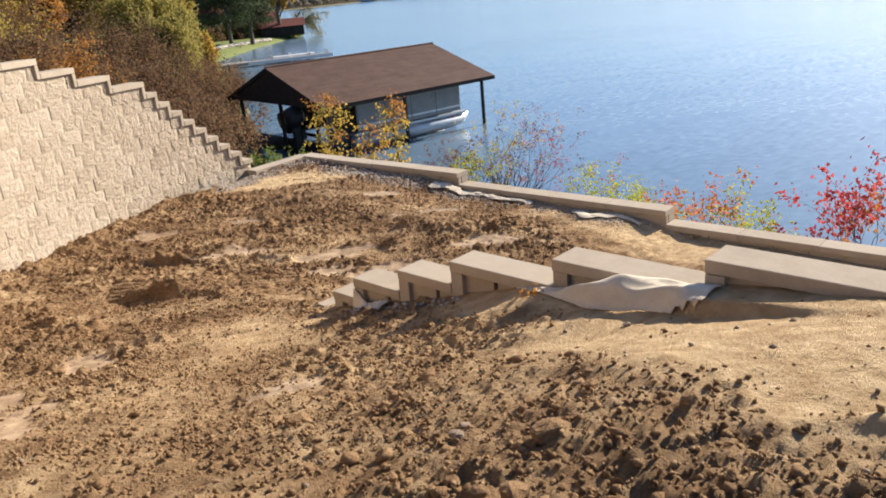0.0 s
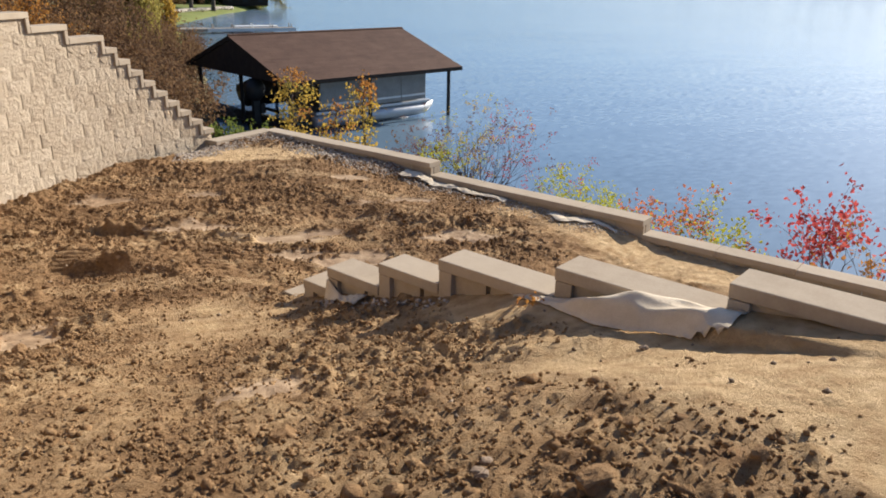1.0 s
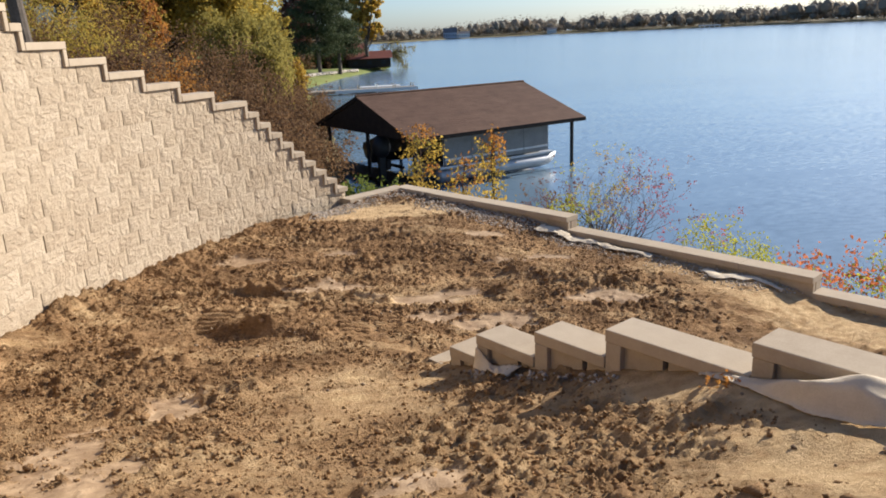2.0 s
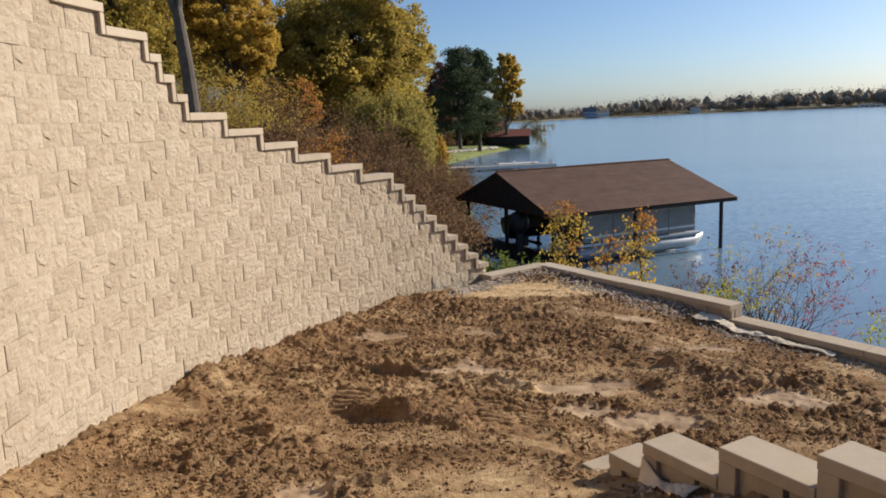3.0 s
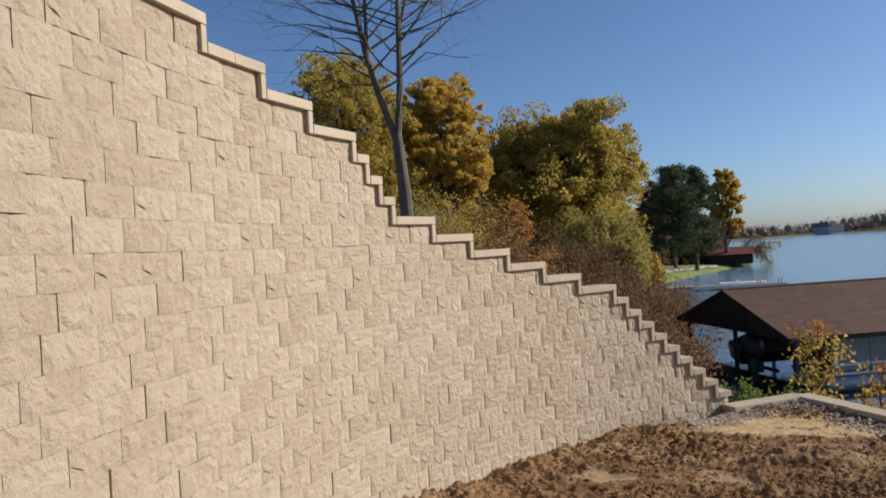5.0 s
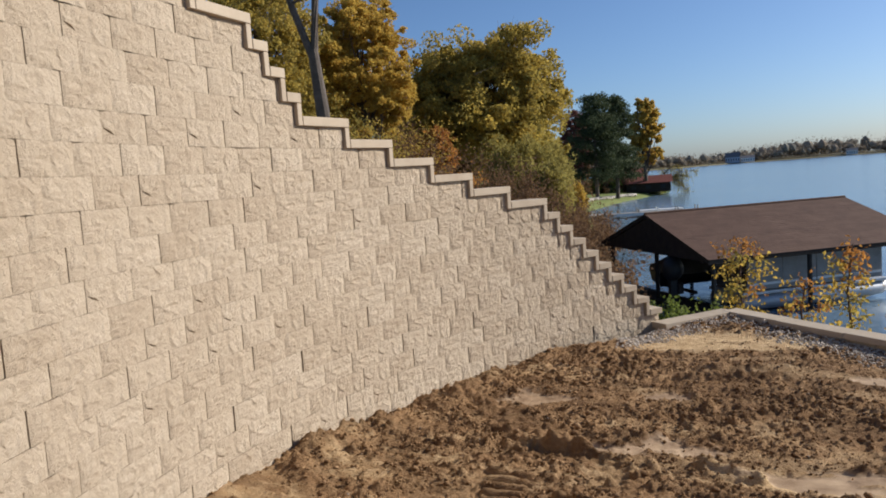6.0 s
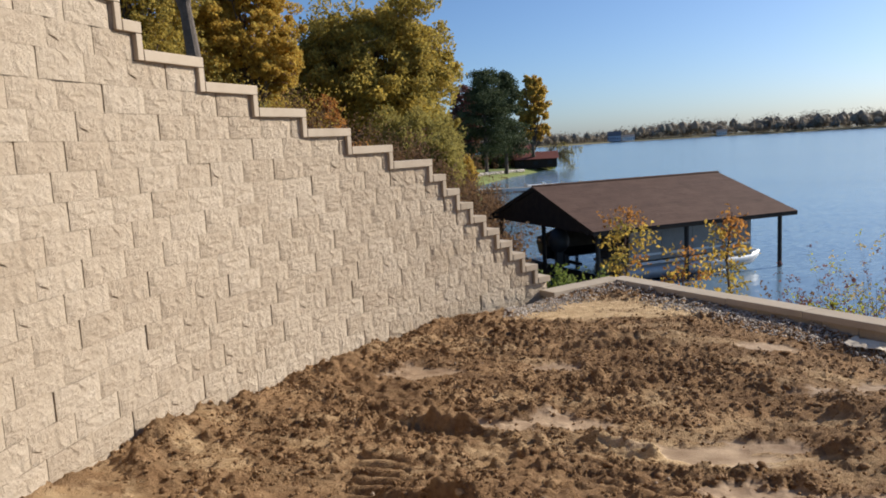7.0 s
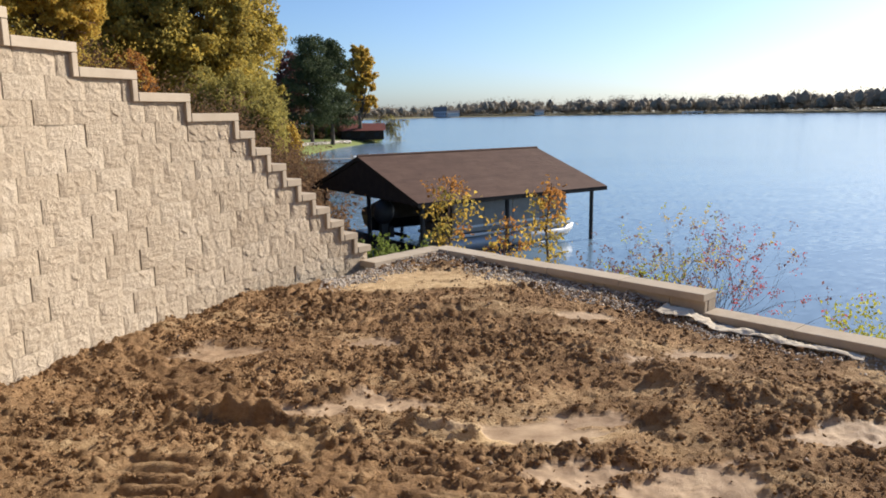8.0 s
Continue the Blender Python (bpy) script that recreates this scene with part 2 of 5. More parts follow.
def part(name, bm, material, parent=None, label="", smooth=False):
    me = bpy.data.meshes.new(name)
    bmesh.ops.recalc_face_normals(bm, faces=bm.faces)
    bm.to_mesh(me)
    bm.free()
    me.materials.append(material)
    if smooth:
        me.shade_smooth()
    ob = new(name, me)
    if parent is not None:
        ob.parent = parent
    if label:
        ob["label"] = label
    return ob


def box(bm, x0, y0, z0, x1, y1, z1, m=None, bevel=0.0):
    r = bmesh.ops.create_cube(bm, size=1)
    t = Matrix.Translation(((x0 + x1) / 2, (y0 + y1) / 2, (z0 + z1) / 2)) @ Matrix.Diagonal((x1 - x0, y1 - y0, z1 - z0, 1))
    bmesh.ops.transform(bm, matrix=(m @ t) if m is not None else t, verts=r["verts"])
    if bevel:
        edges = list({e for v in r["verts"] for e in v.link_edges})
        bmesh.ops.bevel(bm, geom=edges, offset=bevel, segments=2, affect="EDGES", profile=0.6)


def tube(bm, points, radii, sides=8, cap=True):
    """A tapered tube through the points."""
    rings = []
    pts = [Vector(p) for p in points]
    for k, p in enumerate(pts):
        d = (pts[min(k + 1, len(pts) - 1)] - pts[max(k - 1, 0)])
        d = d.normalized() if d.length > 1e-6 else Vector((0, 0, 1))
        a = d.orthogonal().normalized()
        b = d.cross(a)
        rings.append([bm.verts.new(p + radii[k] * (math.cos(2 * math.pi * i / sides) * a + math.sin(2 * math.pi * i / sides) * b))
                      for i in range(sides)])
    for r0, r1 in zip(rings, rings[1:]):
        best = min(range(sides), key=lambda o: (r0[0].co - r1[o].co).length)
        for i in range(sides):
            bm.faces.new((r0[i], r0[(i + 1) % sides], r1[(i + 1 + best) % sides], r1[(i + best) % sides]))
    if cap:
        bm.faces.new(rings[0][::-1])
        bm.faces.new(rings[-1])


def thing(name, label, category, x=0.0, y=0.0, z=0.0, turn=0.0, group="", kind=""):
    ob = new(name)
    ob.matrix_basis = pose(x, y, z, 0, 0, turn)
    return tagged(ob, label, category, group, kind)


rng = np.random.default_rng(7)
GRID = rng.random((256, 256))


def vnoise(x, y, freq, ox=0.0):
    """Smooth value noise, 0 to 1, of numpy arrays."""
    u, v = x * freq + 91.7 + ox, y * freq + 37.3 + 1.7 * ox
    i, j = np.floor(u).astype(int), np.floor(v).astype(int)
    f, g = u - i, v - j
    f, g = f * f * (3 - 2 * f), g * g * (3 - 2 * g)
    a, b = GRID[i % 256, j % 256], GRID[(i + 1) % 256, j % 256]
    c, d = GRID[i % 256, (j + 1) % 256], GRID[(i + 1) % 256, (j + 1) % 256]
    return (a * (1 - f) + b * f) * (1 - g) + (c * (1 - f) + d * f) * g


def fbm(x, y, freq, octaves=4, gain=0.5, ox=0.0):
    out, amp, tot = 0.0, 1.0, 0.0
    for k in range(octaves):
        out = out + amp * vnoise(x, y, freq * 2.03**k, ox + 13.1 * k)
        tot += amp
        amp *= gain
    return out / tot


def sstep(a, b, x):
    t = np.clip((x - a) / (b - a), 0, 1)
    return t * t * (3 - 2 * t)


# ---------------------------------------------------------------- plan
ARC_C, ARC_R, ARC_0 = Vector((6.565, -7.330)), 9.870, math.atan2(7.345, -6.565)
STRAIGHT = 9.9                     # arc length after which the tall wall runs straight
K_PTS = [Vector((-0.02, -0.18)), Vector((1.06, 0.79)), Vector((3.69, -2.58)), Vector((6.02, -5.60)), Vector((8.5, -8.8)), Vector((11.0, -12.0))]
M_0, M_DIR = Vector((1.44, -8.44)), Vector((0.578, -0.816)).normalized()
M_NRM = Vector((-M_DIR.y, M_DIR.x))          # towards the lake
if M_NRM.x < 0:
    M_NRM = -M_NRM
WATER_Z = -4.4


def on_arc(s, out=0.0):
    """Place and outward normal (towards the yard) at arc length s of the tall wall; out: metres in front of its face."""
    th = ARC_0 + min(s, STRAIGHT) / ARC_R
    n = Vector((-math.cos(th), -math.sin(th)))
    p = ARC_C - n * ARC_R
    if s > STRAIGHT:
        p = p + Vector((-math.sin(th), math.cos(th))) * (s - STRAIGHT)
    return p + n * out, n


def course_step():
    """Arc lengths at which each coping step ends, lowest first."""
    ends = [0.238 * k for k in range(9)] + [2.14 + 0.686 * k for k in range(6)]
    ends += [6.26, 6.46, 6.66, 6.86, 7.52, 8.17, 8.90, 9.57, 10.25, 10.93, 11.6]
    return ends


STEPS = course_step()
COURSE, CAP_H, BLOCK_W = 0.2, 0.085, 0.43

M_RUN = [(-0.62, 0.0), (-0.33, 0.2), (0.0, 0.4), (0.62, 0.6), (1.25, 0.8), (2.24, 1.0), (3.33, 1.2), (4.7, 1.4), (6.2, 1.6), (8.0, 1.6)]
GY = np.array([-20, -16, -15, -13.5, -12.5, -11.8, -11, -10, -9, -8, -7, -6, -5, -3, 0, 3])
GZ = np.array([1.7, 1.45, 1.36, 1.2, 1.08, 0.9, 0.64, 0.36, 0.13, -0.02, -0.13, -0.22, -0.29, -0.31, -0.31, -0.31])


def m_side(x, y):
    return (x - M_0.x) * M_NRM.x + (y - M_0.y) * M_NRM.y


def k_side(x, y):
    """Distance inside the lakeside kerb wall (positive in the yard)."""
    d = np.full(np.shape(x), 1e9)
    for a, b in zip(K_PTS, K_PTS[1:]):
        t = (b - a).normalized()
        n = Vector((t.y, -t.x))
        d = np.minimum(d, (x - a.x) * n.x + (y - a.y) * n.y)
    return d


def base_z(x, y):
    z = np.interp(y, GY, GZ)
    z = z + 0.15 * sstep(0.7, 2.3, x) * sstep(-10.2, -11.8, y)
    kd = k_side(x, y)
    along = (x - 1.1) * 0.626 - (y - 0.975) * 0.780
    low = np.interp(along, [0, 3.5, 4.4, 4.6, 7.6, 8.4, 11.5, 12.5, 16], [-0.30, -0.35, -0.46, -0.51, -0.55, -0.73, -0.78, -0.92, -1.0])
    low = low + 0.10 * sstep(0.3, 2.2, kd) * sstep(3, 6, along)
    d = m_side(x, y)
    run = (x - M_0.x) * M_DIR.x + (y - M_0.y) * M_DIR.y
    fill = np.interp(run, [-0.7, 0, 0.6, 1.3, 2.2, 3.3, 4.5, 6, 8], [-0.05, 0.10, 0.27, 0.48, 0.76, 0.98, 1.09, 1.22, 1.32])
    near = sstep(-1.5, -0.05, d) * sstep(-1.2, -0.1, run)
    z = z * (1 - near) + np.maximum(z, fill) * near
    crest = np.interp(run, [3.2, 3.33, 3.86, 4.3, 5.0, 6.2, 8], [1.0, 1.065, 1.11, 1.15, 1.21, 1.31, 1.4])
    ledge = sstep(3.2, 3.35, run) * sstep(-0.43, -0.37, d + 0.05 * (vnoise(x, y, 4, 51) - 0.5)) * (d < 0)
    z = z * (1 - ledge) + np.maximum(z, crest) * ledge
    wide = 0.10 + 1.6 * sstep(-8.4, -6.5, y)
    w = sstep(-wide * 0.3, wide, d)
    z = z * (1 - w) + np.minimum(z, low) * w
    z = np.where(kd < 1.2, z * sstep(0.0, 1.2, kd) + np.minimum(z, low) * (1 - sstep(0.0, 1.2, kd)), z)
    arc = np.hypot(x - ARC_C.x, y - ARC_C.y)
    z = z + 0.09 * sstep(9.3, 9.85, arc) * sstep(-3.0, -6.0, y)
    return z


# heaped ridges and clods: two ends, height, width
LUMPS = [(-1.24, -5.12, -0.70, -5.22, 0.115, 0.06), (-1.0, -5.20, -0.36, -5.33, 0.075, 0.05), (0.22, -5.28, 0.65, -5.40, 0.10, 0.055),
         (-1.08, -6.68, -0.55, -6.84, 0.13, 0.08), (-0.75, -6.80, -0.05, -7.0, 0.10, 0.08), (-0.84, -8.50, -0.45, -8.43, 0.09, 0.07),
         (2.03, -5.29, 2.13, -5.31, 0.09, 0.10), (2.36, -4.53, 2.46, -4.50, 0.10, 0.10), (-3.08, -5.72, -2.98, -5.62, 0.11, 0.09)]
LUMPS += [(-2.95, -6.1, -2.8, -6.3, 0.10, 0.12), (0.18, -2.77, 1.31, -2.68, 0.06, 0.07), (0.45, -2.42, 1.35, -2.30, 0.05, 0.07),
          (-1.5, -7.7, -1.25, -7.6, 0.11, 0.10), (1.2, -12.62, 2.2, -12.9, 0.02, 0.22), (1.9, -11.9, 2.45, -12.2, 0.03, 0.15),
          (0.6, -10.75, 1.1, -10.6, 0.05, 0.16), (2.25, -10.95, 2.55, -11.05, 0.04, 0.16), (2.5, -13.02, 2.9, -13.16, 0.05, 0.08)]
LUMPS += [(2.0, -3.6, 2.6, -4.4, 0.06, 0.25), (2.7, -4.8, 3.6, -5.2, 0.09, 0.25), (-1.23, -5.37, 0.66, -5.45, 0.035, 0.025),
          (-1.9, -7.2, -1.7, -7.25, 0.09, 0.10), (-1.7, -3.4, -1.2, -3.25, 0.05, 0.08), (-0.7, -4.75, -0.1, -4.62, 0.05, 0.08)]
# smooth pressed or washed clay: centre and half widths
CLAY = [(-0.57, -5.02, 0.32, 0.11), (0.08, -4.80, 0.34, 0.15), (1.02, -5.33, 0.52, 0.22), (1.50, -5.15, 0.30, 0.14), (1.25, -6.05, 0.36, 0.24),
        (1.85, -6.25, 0.50, 0.25), (3.04, -3.81, 0.36, 0.12), (2.28, -2.69, 0.32, 0.16), (-1.36, -3.58, 0.38, 0.2), (-1.0, -8.75, 0.26, 0.26),
        (-0.93, -9.99, 0.14, 0.2), (-1.42, -9.8, 0.22, 0.6), (-1.05, -10.4, 0.25, 0.4), (0.84, -10.78, 0.22, 0.14), (2.5, -4.0, 0.3, 0.1),
        (0.0, -3.4, 0.3, 0.1), (3.3, -5.7, 0.4, 0.2)]


def clay_field(x, y):
    c = np.zeros(np.shape(x))
    ragged = 0.9 * (fbm(x, y * 1.6, 3.2, 4, ox=71) - 0.5) + 1.1 * (fbm(x * 0.7, y * 2.0, 8, 3, ox=73) - 0.5)
    for x0, y0, rx, ry in CLAY:
        c = np.maximum(c, 0.85 * sstep(1.2, 0.85, np.hypot((x - x0) / rx, (y - y0) / ry) + 1.3 * ragged))
    return c


def clods(x, y, size, seed, fill):
    """Height of jagged lumps, about one to each cell of the given size."""
    x = x + 0.45 * size * (vnoise(x, y, 1.9 / size, seed) - 0.5)
    y = y + 0.45 * size * (vnoise(x, y, 2.3 / size, seed + 5) - 0.5)
    u, v = x / size, y / size
    i, j = np.floor(u).astype(int), np.floor(v).astype(int)
    h = np.zeros(np.shape(x))
    for di in (-1, 0, 1):
        for dj in (-1, 0, 1):
            ii, jj = i + di, j + dj
            a, b = GRID[(ii + 17 * seed) % 256, (jj + 31 * seed) % 256], GRID[(ii + 71 + seed) % 256, (jj + 113) % 256]
            c, e = GRID[(ii + 29) % 256, (jj + 199 + seed) % 256], GRID[(ii + 5 + seed) % 256, (jj + 57) % 256]
            r = np.where(e < fill, 0.28 + 0.5 * c * c, 0.001)
            d = np.hypot((u - ii - a) * (0.75 + 0.5 * b), (v - jj - b) * (0.75 + 0.5 * a))
            h = np.maximum(h, (0.5 + 0.5 * b) * r * np.sqrt(np.clip(1 - (d / r) ** 2, 0, 1)))
    return h * size


def lump_z(x, y):
    """Heaped ridges and lumps of dug soil."""
    z = np.zeros(np.shape(x))
    for x0, y0, x1, y1, h, w in LUMPS:
        l2 = (x1 - x0)**2 + (y1 - y0)**2
        t = np.clip(((x - x0) * (x1 - x0) + (y - y0) * (y1 - y0)) / l2, 0, 1)
        d = np.hypot(x - x0 - t * (x1 - x0), y - y0 - t * (y1 - y0))
        d = d * (0.82 + 0.36 * vnoise(x, y, 7.0, 2))
        z = z + h * np.exp(-(d / w)**2)
    return z


def sand_field(x, y):
    d, kd = m_side(x, y), k_side(x, y)
    run = (x - M_0.x) * M_DIR.x + (y - M_0.y) * M_DIR.y
    s = 0.9 * sstep(1.9, 2.6, x + 0.25 * (y + 12)) * sstep(0.1, -0.1, d) * sstep(-10.4, -11.2, y)
    s = np.maximum(s, sstep(3.1, 3.3, run) * sstep(-0.6, -0.5, d) * (d < 0))
    s = np.maximum(s, 0.8 * sstep(-0.75, -0.4, d + 0.4 * (fbm(x, y, 2.5, 3, ox=23) - 0.5)) * sstep(0.15, 0.0, d) * sstep(0.9, 1.5, run))
    s = np.maximum(s, 0.85 * sstep(1.35, 0.6, np.hypot((x - 0.7) / 1.35, (y + 0.9) / 0.55) + 0.9 * (fbm(x, y, 2.5, 3, ox=18) - 0.5)))
    s = np.maximum(s, 0.8 * sstep(1.6, 0.7, kd) * sstep(4.0, 5.2, x))
    s = np.maximum(s, 0.45 * sstep(1.1, 0.3, np.hypot((x - 0.6) / 1.0, (y + 8.6) / 1.3)))
    s = np.maximum(s, 0.6 * sstep(1.0, 0.4, np.hypot((x - 0.9) / 0.9, (y + 5.4) / 0.4) + 0.9 * (fbm(x, y, 3, 3, ox=19) - 0.5)))
    s = np.maximum(s, 0.2 * sstep(-1.0, -2.2, x) * sstep(-7.5, -9, y))
    s = np.maximum(s, 0.12 * sstep(-0.6, -1.8, x) * sstep(-3.5, -5.5, y))
    n = fbm(x * 0.8 + 0.25 * y, y * 1.9, 1.9, 5, ox=5)
    return np.clip(s * 1.15 * sstep(0.25, 0.55, n + 0.3 * s) + (0.25 + 0.12 * sstep(-8.6, -7.4, y)) * sstep(0.58, 0.645, n + 0.07 * sstep(-0.4, 1.2, x) * sstep(-3.8, -5.2, y)), 0, 1)


def dry_field(x, y):
    """How dry and pale the soil is: sand, and the crumbly slope above the damp terrace."""
    slope = sstep(-7.6, -9.4, y) * (0.10 + 0.45 * sstep(0.36, 0.66, 0.5 * fbm(x, y, 1.1, 5, ox=11) + 0.5 * fbm(x, y, 4.5, 4, ox=13)))
    return np.clip(np.maximum(sand_field(x, y), slope) + 0.5 * (fbm(x, y, 5, 3, ox=12) - 0.5), 0, 1)


TRACKS = ((-1.22, -6.75, -5.75), (0.24, -7.1, -5.85), (0.64, -6.9, -5.85))


def rough_field(x, y):
    r = 0.70 + 0.65 * sstep(0.40, 0.62, fbm(x, y, 0.75, 4, ox=2)) + 0.05 * sstep(-9.5, -11, y)
    for x0, ya, yb in TRACKS:
        off = np.abs(x - x0 + 0.12 * (y + 6.3)) + 0.25 * (fbm(x, y, 3.5, 3, ox=61) - 0.5)
        r = r * (1 - 0.6 * sstep(0.26, 0.18, off) * sstep(ya - 0.2, ya + 0.2, y) * sstep(yb + 0.2, yb - 0.2, y))
    r = r * (1 - 0.2 * sstep(-8.2, -9.4, y) * sstep(0.42, 0.64, fbm(x, y, 1.1, 5, ox=11)))
    r = r * (1 - 0.82 * sand_field(x, y)) * (1 - 0.88 * clay_field(x, y))
    return np.maximum(r, np.clip(9 * lump_z(x, y), 0, 0.85))


def ground_z(x, y):
    x, y = np.asarray(x, float), np.asarray(y, float)
    rough = rough_field(x, y)
    z = base_z(x, y) + 0.09 * (fbm(x, y, 0.9, 3, ox=1) - 0.5) + lump_z(x, y)
    ridged = 1 - np.abs(2 * fbm(x, y * 1.5, 3.4, 3, 0.5, ox=3) - 1)
    heavy = (0.35 + 0.9 * sstep(0.42, 0.62, fbm(x, y, 1.3, 3, ox=33))) * (1 - 0.1 * sstep(-8, -9.5, y))
    z = z + rough * (0.045 * (ridged - 0.75) + 0.03 * (vnoise(x, y, 26, 41) - 0.5) + 0.02 * (vnoise(x, y, 41, 43) - 0.5))
    z = z + np.clip(rough, 0, 1.2) * (0.34 * heavy * clods(x, y, 0.15, 3, 0.35) + 0.80 * heavy * clods(x, y, 0.08, 7, 0.62) + 0.95 * clods(x, y, 0.046, 11, 0.8))
    z = z - 0.015 * clay_field(x, y)
    for x0, ya, yb in TRACKS:
        off = np.abs(x - x0 + 0.12 * (y + 6.3)) + 0.08 * (fbm(x, y, 5, 3, ox=61) - 0.5)
        bars = np.clip(np.sin((y + 0.15 * x) * 2 * math.pi / 0.155 + 1.2 * (fbm(x, y, 2.5, 2, ox=67) - 0.5)) * 2.0, -1, 1)
        z = z + 0.030 * sstep(0.24, 0.42, fbm(x, y, 2.6, 3, ox=63)) * (0.5 + fbm(x, y, 7, 2, ox=69)) * bars * sstep(0.19, 0.15, off) * sstep(ya - 0.12, ya + 0.12, y) * sstep(yb + 0.12, yb - 0.12, y)
    edge = np.hypot(x - ARC_C.x, y - ARC_C.y)
    z = z + 0.16 * np.clip(fbm(x, y, 2.6, 3, ox=8) - 0.42, 0, 1) * sstep(9.1, 9.7, edge)
    return z


# ---------------------------------------------------------------- setting: ground, banks, water


def grid_mesh(name, xs, ys, zfun, keep, material, sand=False, smooth=False):
    X, Y = np.meshgrid(xs, ys)
    Z = zfun(X, Y)
    nx, ny = len(xs), len(ys)
    k = keep(X, Y)
    cell = k[:-1, :-1] & k[1:, :-1] & k[:-1, 1:] & k[1:, 1:]
    jj, ii = np.nonzero(cell)
    a = jj * nx + ii
    quads = np.stack([a, a + 1, a + 1 + nx, a + nx], 1)
    used = np.unique(quads)
    remap = np.full(nx * ny, -1)
    remap[used] = np.arange(len(used))
    quads = remap[quads]
    verts = np.stack([X.ravel(), Y.ravel(), Z.ravel()], 1)[used]
    me = bpy.data.meshes.new(name)
    me.vertices.add(len(verts))
    me.vertices.foreach_set("co", verts.ravel())
    me.loops.add(len(quads) * 4)
    me.loops.foreach_set("vertex_index", quads.ravel())
    me.polygons.add(len(quads))
    me.polygons.foreach_set("loop_start", np.arange(len(quads)) * 4)
    me.update(calc_edges=True)
    me.validate()
    if sand:
        at = me.attributes.new("sand", "FLOAT", "POINT")
        at.data.foreach_set("value", dry_field(verts[:, 0], verts[:, 1]))
        at = me.attributes.new("clay", "FLOAT", "POINT")
        at.data.foreach_set("value", clay_field(verts[:, 0], verts[:, 1]))
    me.materials.append(material)
    if smooth:
        me.shade_smooth()
    return new(name, me)


def in_yard(x, y):
    d = np.hypot(x - ARC_C.x, y - ARC_C.y)
    th = np.arctan2(y - ARC_C.y, x - ARC_C.x) % (2 * math.pi)
    inside = np.where(y < -8.9, x > -3.36 + 0.125 * (-8.9 - y), (d < ARC_R + 0.08) | (th < ARC_0 - 0.02))
    return inside & (k_side(x, y) > 0.10)


ground = grid_mesh("ground", np.concatenate([np.arange(-3.5, 4.3, 0.022), np.arange(4.3, 11.4, 0.06)]),
                   np.concatenate([np.arange(-18.5, -13.8, 0.07), np.arange(-13.8, -3.5, 0.022), np.arange(-3.5, 1.2, 0.032)]), ground_z, in_yard, M_SOIL, sand=True, smooth=True)
tagged(ground, "freshly graded brown soil and pale sand with clods and track marks", "soil", kind="structure")


def shore_x(y):
    return np.interp(y, [-40, -20, -8, 0, 6, 14, 22, 34, 60, 85, 101, 129, 158, 166, 176, 190, 260, 420, 600],
                     [34, 21, 14.5, 9.0, 4.5, 0.6, -0.6, -1.6, -4.0, -7.0, -9.6, -4.6, 3.6, 4.6, 1, -4, -14, -30, -30])


def bank_z(x, y):
    """The hill and banks outside the walls, down to the lake bed."""
    sx = shore_x(y)
    inland = sx - x
    far = sstep(40, 110, y)
    rise = (1 - far) * np.interp(inland, [-30, -4, 0, 2.5, 7, 12, 20, 60], [-8, -6, -4.5, -3.5, -1.4, 1.0, 3.0, 5.0]) \
        + far * np.interp(inland, [-30, -4, 0, 1.2, 5, 14, 30, 60], [-8, -6, -4.35, -3.85, -3.5, -2.8, -0.6, 2.5])
    d = np.hypot(x - ARC_C.x, y - ARC_C.y)
    th = np.arctan2(y - ARC_C.y, x - ARC_C.x) % (2 * math.pi)
    s = np.clip((th - ARC_0) * ARC_R, 0, 16)
    top = np.interp(s, STEPS, np.arange(len(STEPS)) * COURSE) - 0.32
    near = sstep(4.5 + 9 * sstep(1.0, 6.0, s), 0.2, d - ARC_R) * (th > ARC_0 - 0.1) * (th < 3.9)
    z = rise * (1 - near) + top * near
    kd = k_side(x, y)
    z = np.where((kd < 0) & (kd > -7) & ((th < ARC_0 + 0.02) | (th > 3.9)), np.minimum(z, np.maximum(-1.1 + 0.55 * kd, -4.9)), z)
    return z + 0.25 * (fbm(x, y, 0.35, 4, ox=6) - 0.5)


def out_yard(x, y):
    d = np.hypot(x - ARC_C.x, y - ARC_C.y)
    th = np.arctan2(y - ARC_C.y, x - ARC_C.x) % (2 * math.pi)
    wall_side = np.where(y < -8.9, x < -3.66 + 0.125 * (-8.9 - y), (d > ARC_R + 0.24) & (th > ARC_0 - 0.03) & (th < 3.9))
    return wall_side | (k_side(x, y) < -0.16) | (y < -18.3)


bank = grid_mesh("bank", np.arange(-60, 36, 0.3), np.arange(-40, 60, 0.3), bank_z, out_yard, M_GRASS, smooth=True)
tagged(bank, "overgrown autumn bank falling to the lake shore", "bank", kind="structure")
shore = grid_mesh("shore", np.arange(-160, 40, 2.0), np.arange(59.4, 420, 2.0), bank_z, lambda x, y: x > -400, M_LAWN, smooth=True)
tagged(shore, "green lawn shore running along the lake", "lawn", kind="structure")

w = mesh_object("water", [(-3500, -900, WATER_Z), (4500, -900, WATER_Z), (4500, 4500, WATER_Z), (-3500, 4500, WATER_Z)], [(0, 1, 2, 3)], M_WATER)
tagged(w, "blue rippled lake water reflecting the clear sky", "lake", kind="structure")

# ---------------------------------------------------------------- things


